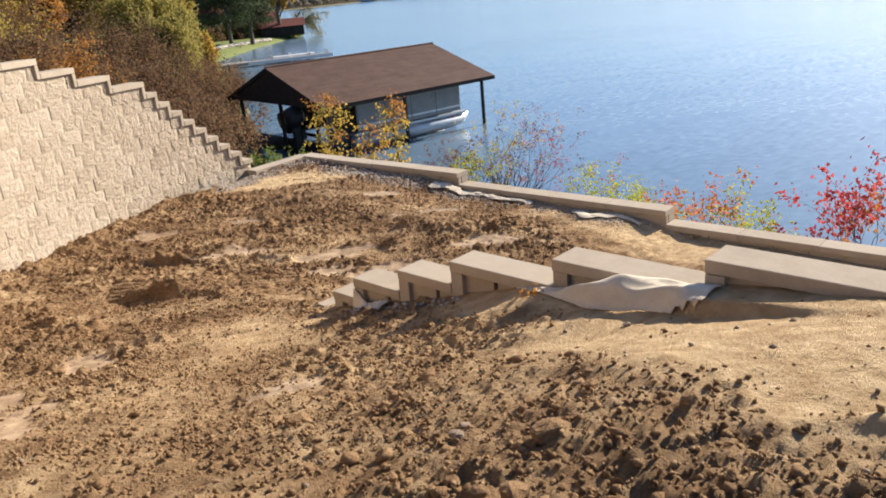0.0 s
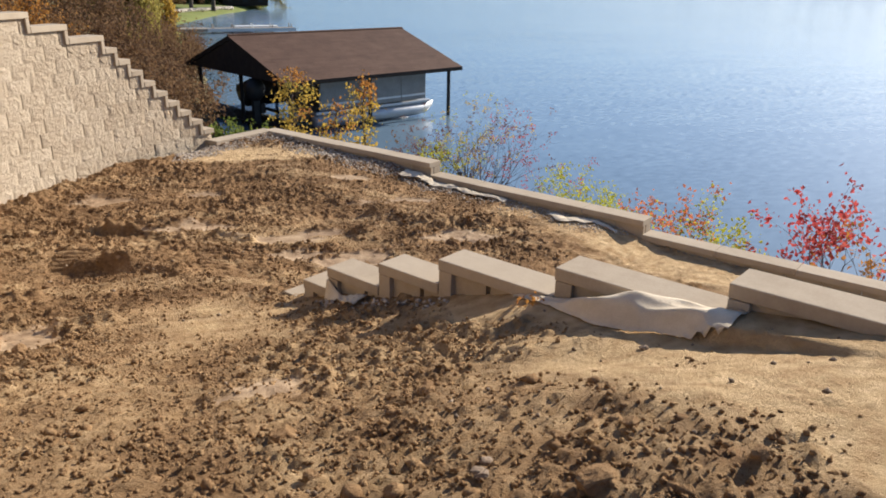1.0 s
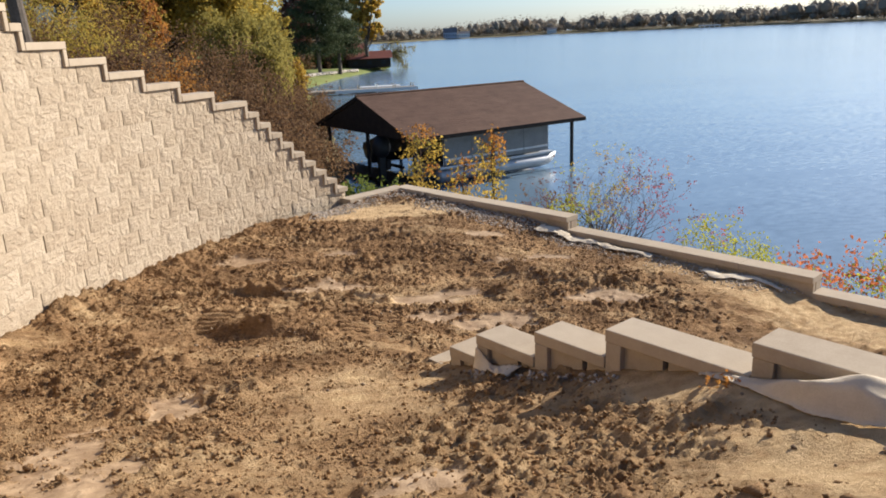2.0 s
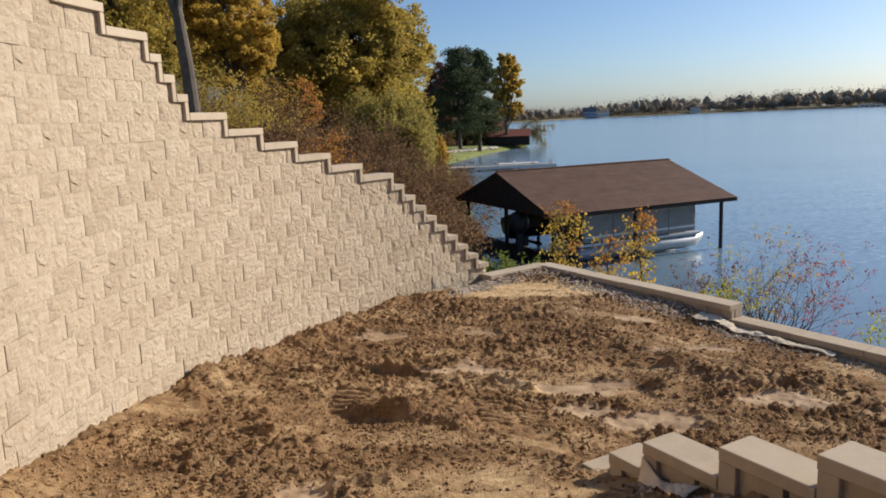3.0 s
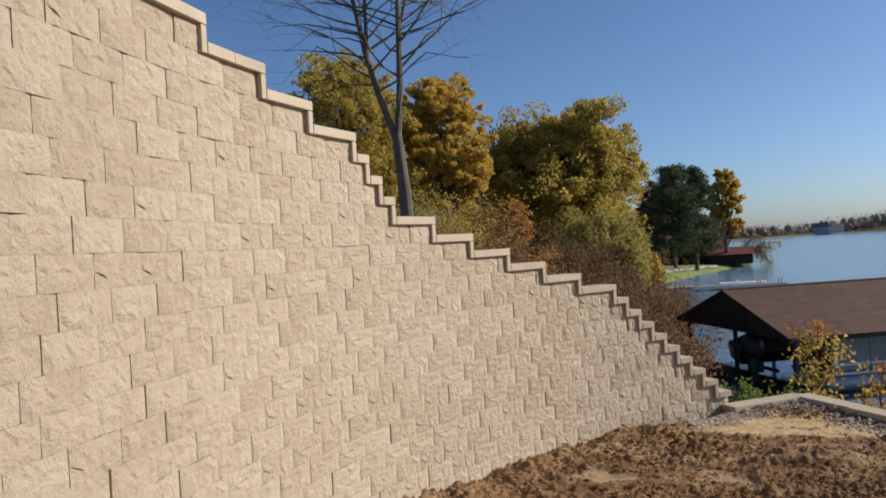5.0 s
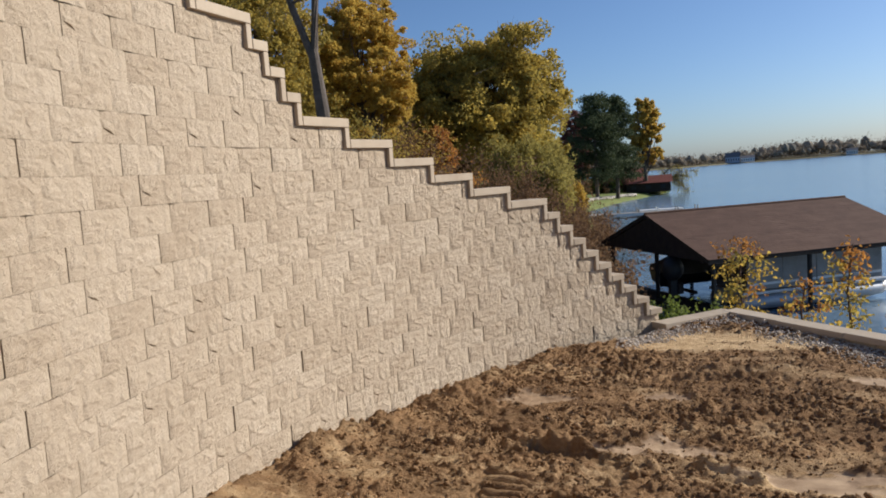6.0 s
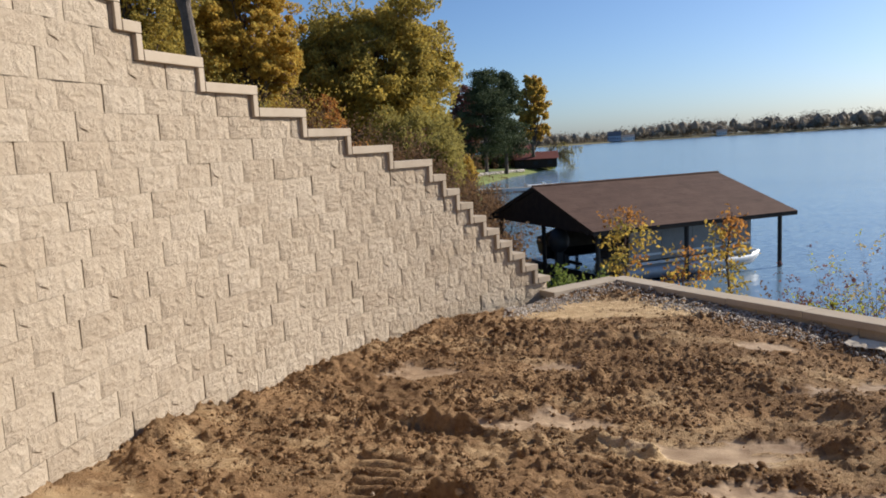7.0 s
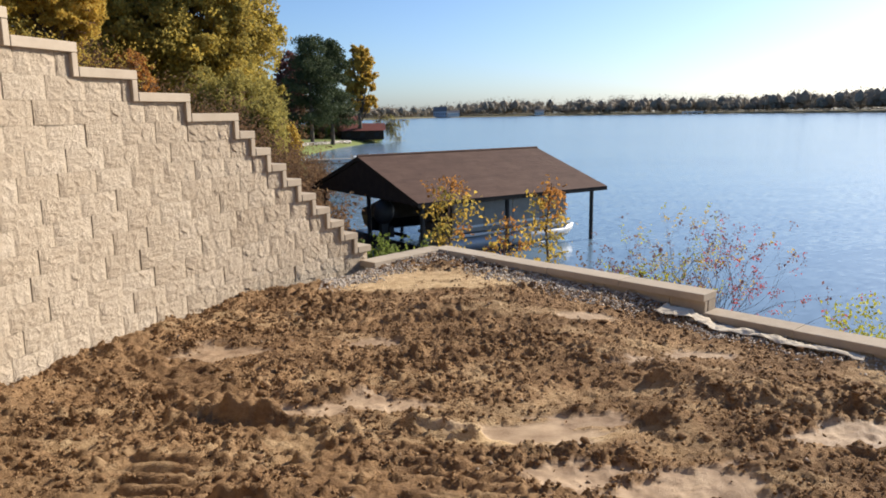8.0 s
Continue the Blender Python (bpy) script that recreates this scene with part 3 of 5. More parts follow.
def leaf_mesh(name, centres, size, material, parent, rs, droop=0.0, label=""):
    """Many small folded leaves at the given places."""
    c = np.asarray(centres)
    n = len(c)
    a = rs.normal(size=(n, 3))
    a[:, 2] -= droop * 2
    a /= np.linalg.norm(a, axis=1)[:, None]
    b = np.cross(a, rs.normal(size=(n, 3)))
    b /= np.linalg.norm(b, axis=1)[:, None] + 1e-9
    sz = size * (0.6 + 0.8 * rs.random((n, 1)))
    nn = np.cross(a, b) * sz * 0.18
    p0, p2 = c - a * sz * 0.5, c + a * sz * 0.5
    p1, p3 = c + b * sz * 0.32 + nn, c - b * sz * 0.32 + nn
    verts = np.stack([p0, p1, p2, p3], 1).reshape(-1, 3)
    k = np.arange(n) * 4
    faces = np.concatenate([np.stack([k, k + 1, k + 2], 1), np.stack([k, k + 2, k + 3], 1)])
    return mesh_object(name, verts.tolist(), faces.tolist(), material, parent, label=label)


def grow(bm, start, direction, length, radius, depth, rs, tips, spread=0.7, up=0.25, segs=4, split=3):
    """A limb that bends and divides; its ends are gathered in tips."""
    pts, rad, p, d = [Vector(start)], [radius], Vector(start), Vector(direction).normalized()
    for k in range(segs):
        d = (d + Vector(rs.normal(size=3) * 0.16) + Vector((0, 0, up * 0.25))).normalized()
        p = p + d * length / segs
        pts.append(p.copy())
        rad.append(radius * (1 - 0.55 * (k + 1) / segs))
    tube(bm, pts, rad, 7 if radius > 0.06 else 4)
    if depth == 0:
        tips.append(pts[-1])
        tips.append(pts[-2])
        return
    for k in range(split):
        q = pts[-1] if k == 0 else pts[-1 - (k % 3)]
        nd = (d + Vector(rs.normal(size=3)) * spread + Vector((0, 0, up))).normalized()
        grow(bm, q, nd, length * (0.6 + 0.25 * rs.random()), rad[-1] * 0.8, depth - 1, rs, tips, spread, up, segs, split)


def tree(name, label, x, y, z, height, width, material, seed, leaves=5000, size=0.4, trunk_h=0.3, bark=None, lobes=30, radius=None, hang=0.0, sparse=0.0):
    """A broadleaf tree: trunk, limbs reaching into each lobe of the crown, and leaf clumps on the lobes with gaps between."""
    rs = np.random.default_rng(seed)
    t = thing(name, label, "tree", x, y, z)
    bm = bmesh.new()
    r = radius or height * 0.018
    h0 = height * trunk_h
    mid = h0 * 0.8 + (height - h0 * 0.8) * 0.5
    high = (height - h0 * 0.8) * 0.5
    lean = rs.normal(size=2) * 0.03 * height
    tube(bm, [(0, 0, -0.5), (0, 0, h0 * 0.6), (lean[0] * 0.4, lean[1] * 0.4, mid * 0.8), (lean[0], lean[1], mid + high * 0.6)], [r * 1.25, r, r * 0.75, r * 0.2], 8)
    centres, radii = [], []
    for k in range(lobes):
        f = (k + 0.5) / lobes
        vz = 1 - 1.75 * f
        ang = k * 2.399 + rs.normal() * 0.25
        flat = math.sqrt(max(0.05, 1 - vz * vz))
        reach = (0.60 + 0.26 * rs.random()) * (0.9 + 0.3 * noise.noise(Vector((math.cos(ang) * 1.3, math.sin(ang) * 1.3, vz + seed))))
        c = np.array([math.cos(ang) * flat * reach * width * 0.5, math.sin(ang) * flat * reach * width * 0.5, mid + vz * reach * high * 1.05])
        lr = width * (0.115 + 0.085 * rs.random())
        c[2] = min(c[2], height - lr * 0.8)
        centres.append(c)
        radii.append(lr)
        root = Vector((0, 0, max(h0 * 0.7, c[2] * 0.45)))
        end = Vector(c)
        bend = root.lerp(end, 0.5) + Vector(rs.normal(size=3)) * width * 0.03 + Vector((0, 0, -0.04 * width))
        tube(bm, [root, bend, end], [r * 0.42, r * 0.26, r * 0.08], 5)
        for i in range(4):
            tip = end + Vector(rs.normal(size=3)) * lr * 0.6
            tube(bm, [bend.lerp(end, 0.55 + 0.12 * i), tip], [r * 0.12, r * 0.03], 3)
    part("trunk", bm, bark or M_BARK, t)
    pts = []
    per = leaves / sum(q ** 2 for q in radii)
    for c, lr in zip(centres, radii):
        n = int(per * lr ** 2)
        subs = 15
        d = rs.normal(size=(subs, 3))
        d /= np.linalg.norm(d, axis=1)[:, None]
        sub = c + d * lr * (0.35 + 0.95 * rs.random((subs, 1))) * np.array([1, 1, 0.8])
        which = rs.integers(0, subs, n)
        off = rs.normal(size=(n, 3))
        off *= (0.2 + 0.8 * rs.random((n, 1)) ** 0.5) / np.linalg.norm(off, axis=1)[:, None]
        wide = lr * (0.22 + 0.34 * rs.random(subs))[which][:, None]
        keep = rs.random(n) > sparse
        pts.append((sub[which] + off * wide * np.array([1, 1, 0.75]))[keep])
    pts = np.concatenate(pts)
    if hang:
        pts[:, 2] -= hang * rs.random(len(pts)) ** 1.5
    leaf_mesh("crown", pts[pts[:, 2] > 0.1], size, material, t, rs, droop=0.7 if hang else 0.0)
    return t


def conifer(x, y, z, height, width, seed, label):
    rs = np.random.default_rng(seed)
    t = thing("pine_tree", label, "tree", x, y, z)
    bm = bmesh.new()
    tube(bm, [(0, 0, -0.5), (0, 0, height * 0.5), (0, 0, height * 0.97)], [height * 0.02, height * 0.014, 0.03], 8)
    pts = []
    for k in range(58):
        f = 0.20 + 0.79 * (k / 58)
        ang = k * 2.4 + rs.random()
        reach = width * 0.60 * (1.04 - f) ** 0.55 * (0.30 + 0.75 * rs.random()) + 0.5
        q = Vector((math.cos(ang) * reach, math.sin(ang) * reach, height * f + reach * (0.12 + 0.25 * rs.normal())))
        tube(bm, [(0, 0, height * f), q], [0.07, 0.02], 4)
        for i in range(4):                     # flat fans of needles along the bough, drooping at their ends
            u = 0.35 + 0.2 * i
            c = np.array((q.x * u, q.y * u, height * f + (q.z - height * f) * u))
            n = 95
            off = rs.normal(size=(n, 3)) * (0.6, 0.6, 0.24) * (0.35 + 0.085 * width)
            off[:, 2] -= 0.18 * (off[:, 0] ** 2 + off[:, 1] ** 2)
            pts.append(c + off)
    part("trunk", bm, M_BARK, t)
    leaf_mesh("crown", np.concatenate(pts), 0.34, L_PINE, t, rs)
    return t


def shrub(name, label, x, y, z, height, width, mats, seed, stems=12, leaves=700, size=0.09, bare=0.3, group="", kind="", lean=0.5, fork=0.55, depth=2, near=1.0, thick=1.0):
    """A bush of thin branching stems with leaves near their ends."""
    rs = np.random.default_rng(seed)
    t = thing(name, label, "bush", x, y, z, group=group, kind=kind)
    bm = bmesh.new()
    tips = []
    for k in range(stems):
        ang = k * 2.4 + rs.random()
        out = lean * width * (0.3 + 0.7 * rs.random())
        d = (math.cos(ang) * out, math.sin(ang) * out, height * 0.8)
        grow(bm, (rs.normal() * 0.08 * width, rs.normal() * 0.08 * width, -0.25), d, height * (0.42 + 0.18 * rs.random()),
             (0.008 + 0.006 * height) * thick, depth, rs, tips, fork, 0.12, 3, 2 if height < 3 else 3)
    part("branchwork", bm, M_TWIG, t)
    tips = np.array([tuple(p) for p in tips])
    tips = tips[rs.random(len(tips)) > bare]
    per = max(1, leaves // max(1, len(tips)))
    which = rs.integers(0, len(mats), len(tips)) if len(mats) > 1 else np.zeros(len(tips), int)
    if len(mats) > 1:      # colours lie side by side, not mixed leaf by leaf
        order = np.argsort(tips[:, 0] - 0.5 * tips[:, 2] + rs.normal(size=len(tips)) * 0.15 * width)
        which[order] = np.arange(len(tips)) * len(mats) // max(1, len(tips))
    for i, m in enumerate(mats):
        c = tips[which == i]
        if len(c):
            pts = (c[:, None, :] + rs.normal(size=(len(c), per, 3)) * 0.027 * near * (height + width)).reshape(-1, 3)
            leaf_mesh("foliage", pts, size, m, t, rs, droop=0.3)
    return t


def polar(az, dist, eye=(0.3, -13.2)):
    a = radians(az)
    return eye[0] + math.sin(a) * dist, eye[1] + math.cos(a) * dist


# -- the boathouse standing in the water


def boathouse():
    u = 27.8
    t = thing("boathouse", "open boathouse with brown shingle roof on dark posts over water", "boathouse", 4.52, 26.6, WATER_Z, u)
    L, Wd, ridge, eave = 5.37, 5.12, 4.27, 2.60
    th = 0.16
    rise = ridge - eave
    for sgn in (-1, 1):
        bm = bmesh.new()
        vs = [(-L, 0, ridge), (L, 0, ridge), (L, sgn * Wd, eave), (-L, sgn * Wd, eave)]
        top = [bm.verts.new(v) for v in vs]
        bot = [bm.verts.new((v[0], v[1], v[2] - th)) for v in vs]
        bm.faces.new(top)
        bm.faces.new(bot)
        for i in range(4):
            bm.faces.new((top[i], top[(i + 1) % 4], bot[(i + 1) % 4], bot[i]))
        slope = part("roof_slope", bm, M_DARKWOOD, t)
        rows, n = 26, Vector((0, sgn * rise, Wd)).normalized()
        verts, faces = [], []
        rs = np.random.default_rng(3 + sgn)
        for r in range(rows):
            f0, f1 = r / rows, min(1.004, (r + 1.12) / rows)
            x = -L - 0.02
            x -= 0.4 * rs.random()
            while x < L:
                x1 = min(x + 0.9 + 0.2 * rs.random(), L + 0.03)
                xa = max(x, -L - 0.03)
                lift = 0.003 + 0.003 * rs.random()
                k = len(verts)
                for xx, f, up in ((xa, f0, 0.004), (x1 - 0.012, f0, 0.004), (x1 - 0.012, f1, lift + 0.003), (xa, f1, lift + 0.003),
                                  (xa, f1, 0.001), (x1 - 0.012, f1, 0.001)):
                    verts.append(Vector((xx, sgn * Wd * f, ridge - rise * f)) + n * up)
                faces += [(k, k + 1, k + 2, k + 3), (k + 3, k + 2, k + 5, k + 4)]
                x = x1
        mesh_object("shingles", verts, faces, M_SHINGLE, slope, label="brown asphalt shingles")
    bm = bmesh.new()
    tube(bm, [(-L - 0.02, 0, ridge + 0.01), (L + 0.02, 0, ridge + 0.01)], [0.07, 0.07], 8)
    part("ridge_cap", bm, M_SHINGLE, t)
    for x in (-L + 0.12, L - 0.12):
        bm = bmesh.new()
        a = [bm.verts.new((x - 0.05, y, z)) for y, z in ((-Wd + 0.25, eave - 0.12), (Wd - 0.25, eave - 0.12), (0, ridge - 0.2))]
        b = [bm.verts.new((x + 0.05, v.co.y, v.co.z)) for v in a]
        bm.faces.new(a)
        bm.faces.new(b)
        for i in range(3):
            bm.faces.new((a[i], a[(i + 1) % 3], b[(i + 1) % 3], b[i]))
        part("gable_wall", bm, M_DARKWOOD, t)
    for sgn in (-1, 1):
        bm = bmesh.new()
        box(bm, -L, sgn * (Wd - 0.5) - 0.09, eave - 0.16, L, sgn * (Wd - 0.5) + 0.09, eave + 0.06)
        part("eave_beam", bm, M_DARKWOOD, t)
        bm = bmesh.new()
        box(bm, -L - 0.02, sgn * Wd - 0.02, eave - th - 0.03, L + 0.02, sgn * Wd + 0.03, eave - 0.004)
        part("fascia", bm, M_DARKWOOD, t)
    for x in (-L + 0.5, -L + 0.5 + 4.5, L - 0.5):
        for y in (-Wd + 0.5, Wd - 0.5) if x > -4 else (-Wd + 0.5, 0.0, Wd - 0.5):
            bm = bmesh.new()
            tube(bm, [(x, y, -1.6), (x, y, eave - 0.1)], [0.1, 0.1], 10)
            part("post", bm, M_STEEL, t)
    for x in (-L + 0.5, 0.0, L - 0.5):
        bm = bmesh.new()
        box(bm, x - 0.06, -Wd + 0.5, eave - 0.12, x + 0.06, Wd - 0.5, eave + 0.05)
        part("tie_beam", bm, M_DARKWOOD, t)
    for k in range(9):
        bm = bmesh.new()
        box(bm, -L + 0.1 + 0.16 * k, -Wd + 0.3, 0.25, -L + 0.24 + 0.16 * k, Wd - 0.3, 0.30)
        part("walkway_plank", bm, M_DARKWOOD, t)
    return t


boathouse()


def pontoon_boat():
    t = thing("pontoon_boat", "silver pontoon boat with grey side panels under the boathouse roof", "boat", 6.3, 24.4, WATER_Z + 0.12, 27.8)
    for y in (-1.0, 1.0):
        bm = bmesh.new()
        tube(bm, [(-3.7, y, 0.28), (-3.6, y, 0.28), (2.6, y, 0.28), (3.3, y, 0.33), (3.75, y, 0.5), (3.9, y, 0.62)], [0.2, 0.34, 0.34, 0.31, 0.16, 0.04], 14)
        part("pontoon", bm, M_HULL, t, "polished aluminium pontoon", True)
    bm = bmesh.new()
    box(bm, -3.7, -1.28, 0.62, 3.5, 1.28, 0.76, bevel=0.03)
    part("deck", bm, M_HULL, t)
    for y in (-1.22, 1.22):
        for k in range(4):
            bm = bmesh.new()
            box(bm, -3.4 + 1.65 * k, y - 0.025, 0.82, -1.77 + 1.65 * k, y + 0.025, 2.12, bevel=0.02)
            pn = part("side_panel", bm, M_BOATSIDE, t)
            bm = bmesh.new()
            box(bm, -3.38 + 1.65 * k, y - 0.035, 1.02, -1.79 + 1.65 * k, y + 0.035, 1.12)
            part("stripe", bm, M_WHITE, pn, "pale stripe")
        bm = bmesh.new()
        tube(bm, [(-3.45, y, 0.8), (-3.45, y, 2.16), (3.2, y, 2.16), (3.2, y, 0.8)], [0.025] * 4, 6)
        part("rail", bm, M_HULL, t)
    for x, y, sx in ((-2.6, 0.7, 0.9), (1.9, 0.75, 0.9), (1.9, -0.75, 0.9)):
        bm = bmesh.new()
        box(bm, x - sx, y - 0.3, 0.76, x + sx, y + 0.3, 1.15, bevel=0.05)
        box(bm, x - sx, y + (0.2 if y > 0 else -0.35), 1.1, x + sx, y + (0.35 if y > 0 else -0.2), 1.55, bevel=0.05)
        part("bench", bm, M_CANVAS, t)
    bm = bmesh.new()
    tube(bm, [(-2.8, -1.1, 1.5), (-2.6, -1.1, 2.5), (-2.6, 1.1, 2.5), (-2.8, 1.1, 1.5)], [0.02] * 4, 6)
    part("top_frame", bm, M_HULL, t)
    bm = bmesh.new()
    box(bm, -3.3, -1.15, 2.17, 3.1, 1.15, 2.34, bevel=0.06)
    part("canopy", bm, M_CANVAS, t)
    return t


pontoon_boat()


def covered_boat():
    t = thing("covered_boat", "dark canvas covered boat on a lift in the shaded slip", "boat", 3.2, 28.4, WATER_Z + 0.5, 27.8)
    bm = bmesh.new()
    secs = []
    for x, w, h in ((-3.2, 1.15, 1.1), (-2.2, 1.2, 1.5), (-0.4, 1.2, 1.8), (1.2, 1.1, 1.5), (2.4, 0.7, 1.2), (3.1, 0.08, 1.0)):
        secs.append([bm.verts.new((x, y, z)) for y, z in ((-w, 0.6), (-w * 0.9, 0.95), (-w * 0.35, h), (w * 0.35, h), (w * 0.9, 0.95), (w, 0.6))])
    for a, b in zip(secs, secs[1:]):
        for i in range(5):
            bm.faces.new((a[i], a[i + 1], b[i + 1], b[i]))
    bm.faces.new(secs[0])
    part("canvas_cover", bm, M_CANVAS, t, "", True)
    bm = bmesh.new()
    secs = []
    for x, w, k in ((-3.2, 1.1, 0.0), (0.5, 1.1, 0.0), (2.2, 0.7, 0.1), (3.05, 0.06, 0.45)):
        secs.append([bm.verts.new((x, y, z)) for y, z in ((-w, 0.62), (-w * 0.8, 0.15 + k), (0, k - 0.1), (w * 0.8, 0.15 + k), (w, 0.62))])
    for a, b in zip(secs, secs[1:]):
        for i in range(4):
            bm.faces.new((a[i], a[i + 1], b[i + 1], b[i]))
    bm.faces.new(secs[0])
    part("hull", bm, M_BLACK, t, "", True)
    for x in (-2.2, 1.6):
        bm = bmesh.new()
        box(bm, x - 0.06, -1.6, -0.35, x + 0.06, 1.6, -0.2)
        part("lift_beam", bm, M_STEEL, t)
    return t


covered_boat()


def outboard():
    t = thing("outboard_motor", "black outboard motor tilted up on its bracket", "motor", 0.85, 22.6, WATER_Z + 0.75, 27.8)
    bm = bmesh.new()
    bmesh.ops.create_icosphere(bm, subdivisions=3, radius=0.5, matrix=Matrix.Translation((0, 0, 1.15)) @ Matrix.Diagonal((1.0, 0.75, 1.15, 1)))
    part("cowling", bm, M_BLACK, t, "", True)
    bm = bmesh.new()
    box(bm, -0.2, -0.12, -0.75, 0.18, 0.12, 0.75, bevel=0.05)
    box(bm, -0.35, -0.03, -0.95, 0.2, 0.03, -0.65, bevel=0.02)
    part("lower_unit", bm, M_BLACK, t)
    bm = bmesh.new()
    box(bm, 0.15, -0.2, 0.0, 0.4, 0.2, 0.5, bevel=0.03)
    part("bracket", bm, M_STEEL, t)
    for k in range(3):
        bm = bmesh.new()
        box(bm, -0.02, -0.05, 0.0, 0.02, 0.05, 0.22, pose(-0.4, 0, -0.72, 120 * k, 0, 0) @ pose(0, 0, 0, 0, 0, 25))
        part("propeller_blade", bm, M_BLACK, t)


outboard()

# -- shrubs along the lakeside kerb wall
shrub("maple_sapling", "young maple shrub with scarlet leaves beyond the low wall", 9.25, -5.75, -2.4, 2.05, 1.7, [L_RED, L_RED, L_ORANGE], 11, 13, 1400, 0.08, 0.2)
shrub("orange_shrub", "shrub turning orange and yellow green beyond the low wall", 7.65, -4.3, -2.4, 1.9, 2.1, [L_SALMON, L_YELLOWGREEN], 12, 13, 2200, 0.065, 0.1)
shrub("yellow_shrub", "thin yellow shrub with sparse leaves by the low wall", 10.2, -6.9, -2.3, 2.0, 1.4, [L_GOLD], 13, 6, 160, 0.11, 0.3)
shrub("yellow_green_shrub", "yellow green shrub behind the low wall", 7.2, -0.9, -2.6, 1.75, 2.0, [L_YELLOWGREEN], 14, 12, 1500, 0.055, 0.25)
shrub("yellow_green_shrub", "low yellow green shrub behind the low wall", 7.4, -2.6, -2.4, 1.4, 1.4, [L_YELLOWGREEN], 15, 11, 1100, 0.055, 0.25)
shrub("bare_shrub", "half bare shrub with few red and yellow leaves", 5.9, 3.3, -2.9, 2.45, 3.0, [L_PURPLE, L_YELLOWGREEN, L_GOLD, L_PURPLE, L_RED], 16, 52, 4600, 0.05, 0.25, lean=0.9, depth=3, near=0.28, thick=1.05)


def sapling(label, x, y, z, height, spread_w, seed, twigs, per):
    """A slender young tree: a thin bending stem, side twigs, and leaves gathered in bunches towards the top."""
    rs = np.random.default_rng(seed)
    t = thing("golden_sapling", label, "tree", x, y, z, group="saplings below the low wall")
    bm = bmesh.new()
    stem = [Vector((0, 0, -0.3)), Vector((0.05, 0, height * 0.35)), Vector((-0.04, 0.03, height * 0.7)), Vector((0.05, 0, height * 0.97))]
    tube(bm, stem, [0.035, 0.028, 0.02, 0.008], 6)
    bunches = {"gold": [], "orange": [], "olive": []}
    for k in range(twigs):
        f = 0.42 + 0.55 * (k + rs.random()) / twigs
        i = min(2, int(f * 3))
        q = stem[i].lerp(stem[i + 1], f * 3 - i)
        ang = k * 2.4 + rs.normal() * 0.3
        reach = spread_w * 0.5 * (1.15 - 0.6 * abs(f - 0.7) / 0.3) * (0.5 + 0.6 * rs.random())
        e = q + Vector((math.cos(ang) * reach, math.sin(ang) * reach, 0.18 * reach + 0.1 * rs.random()))
        tube(bm, [q, q.lerp(e, 0.5) + Vector((0, 0, 0.04)), e], [0.012, 0.008, 0.004], 4)
        tone = "orange" if f > 0.86 or rs.random() < 0.15 else ("olive" if rs.random() < 0.25 else "gold")
        for c, n in ((e, per), (q.lerp(e, 0.55), per // 2)):
            bunches[tone].append(np.array(c) + rs.normal(size=(n, 3)) * (0.11, 0.11, 0.09))
    part("stem", bm, M_TWIG, t)
    for tone, m in (("gold", L_GOLD), ("orange", L_ORANGE), ("olive", L_OLIVE)):
        if bunches[tone]:
            leaf_mesh("foliage", np.concatenate(bunches[tone]), 0.095, m, t, rs, droop=0.3)
    return t


sapling("slender sapling with golden and orange leaves", 1.8, 5.7, -2.7, 3.1, 1.15, 17, 20, 20)
sapling("thin sapling with golden leaves and an orange top near the boathouse", 3.3, 3.0, -2.6, 3.2, 0.85, 18, 16, 18)
sapling("short sapling with scattered olive and gold leaves", 2.75, 4.2, -2.6, 2.35, 0.9, 41, 12, 14)
shrub("golden_shrub", "low golden shrub between the saplings", 2.5, 3.8, -2.6, 2.0, 1.1, [L_GOLD], 20, 7, 350, 0.09, 0.1)
shrub("dry_shrub", "low dry brown and yellow shrub below the wall", 4.6, 3.2, -2.6, 1.5, 1.2, [L_BROWN, L_YELLOWGREEN], 29, 9, 700, 0.08, 0.1)
shrub("green_weed", "green leafy weeds behind the wall end", 0.35, 3.0, -1.7, 1.35, 1.2, [L_GREEN], 19, 12, 1200, 0.08, 0.0)

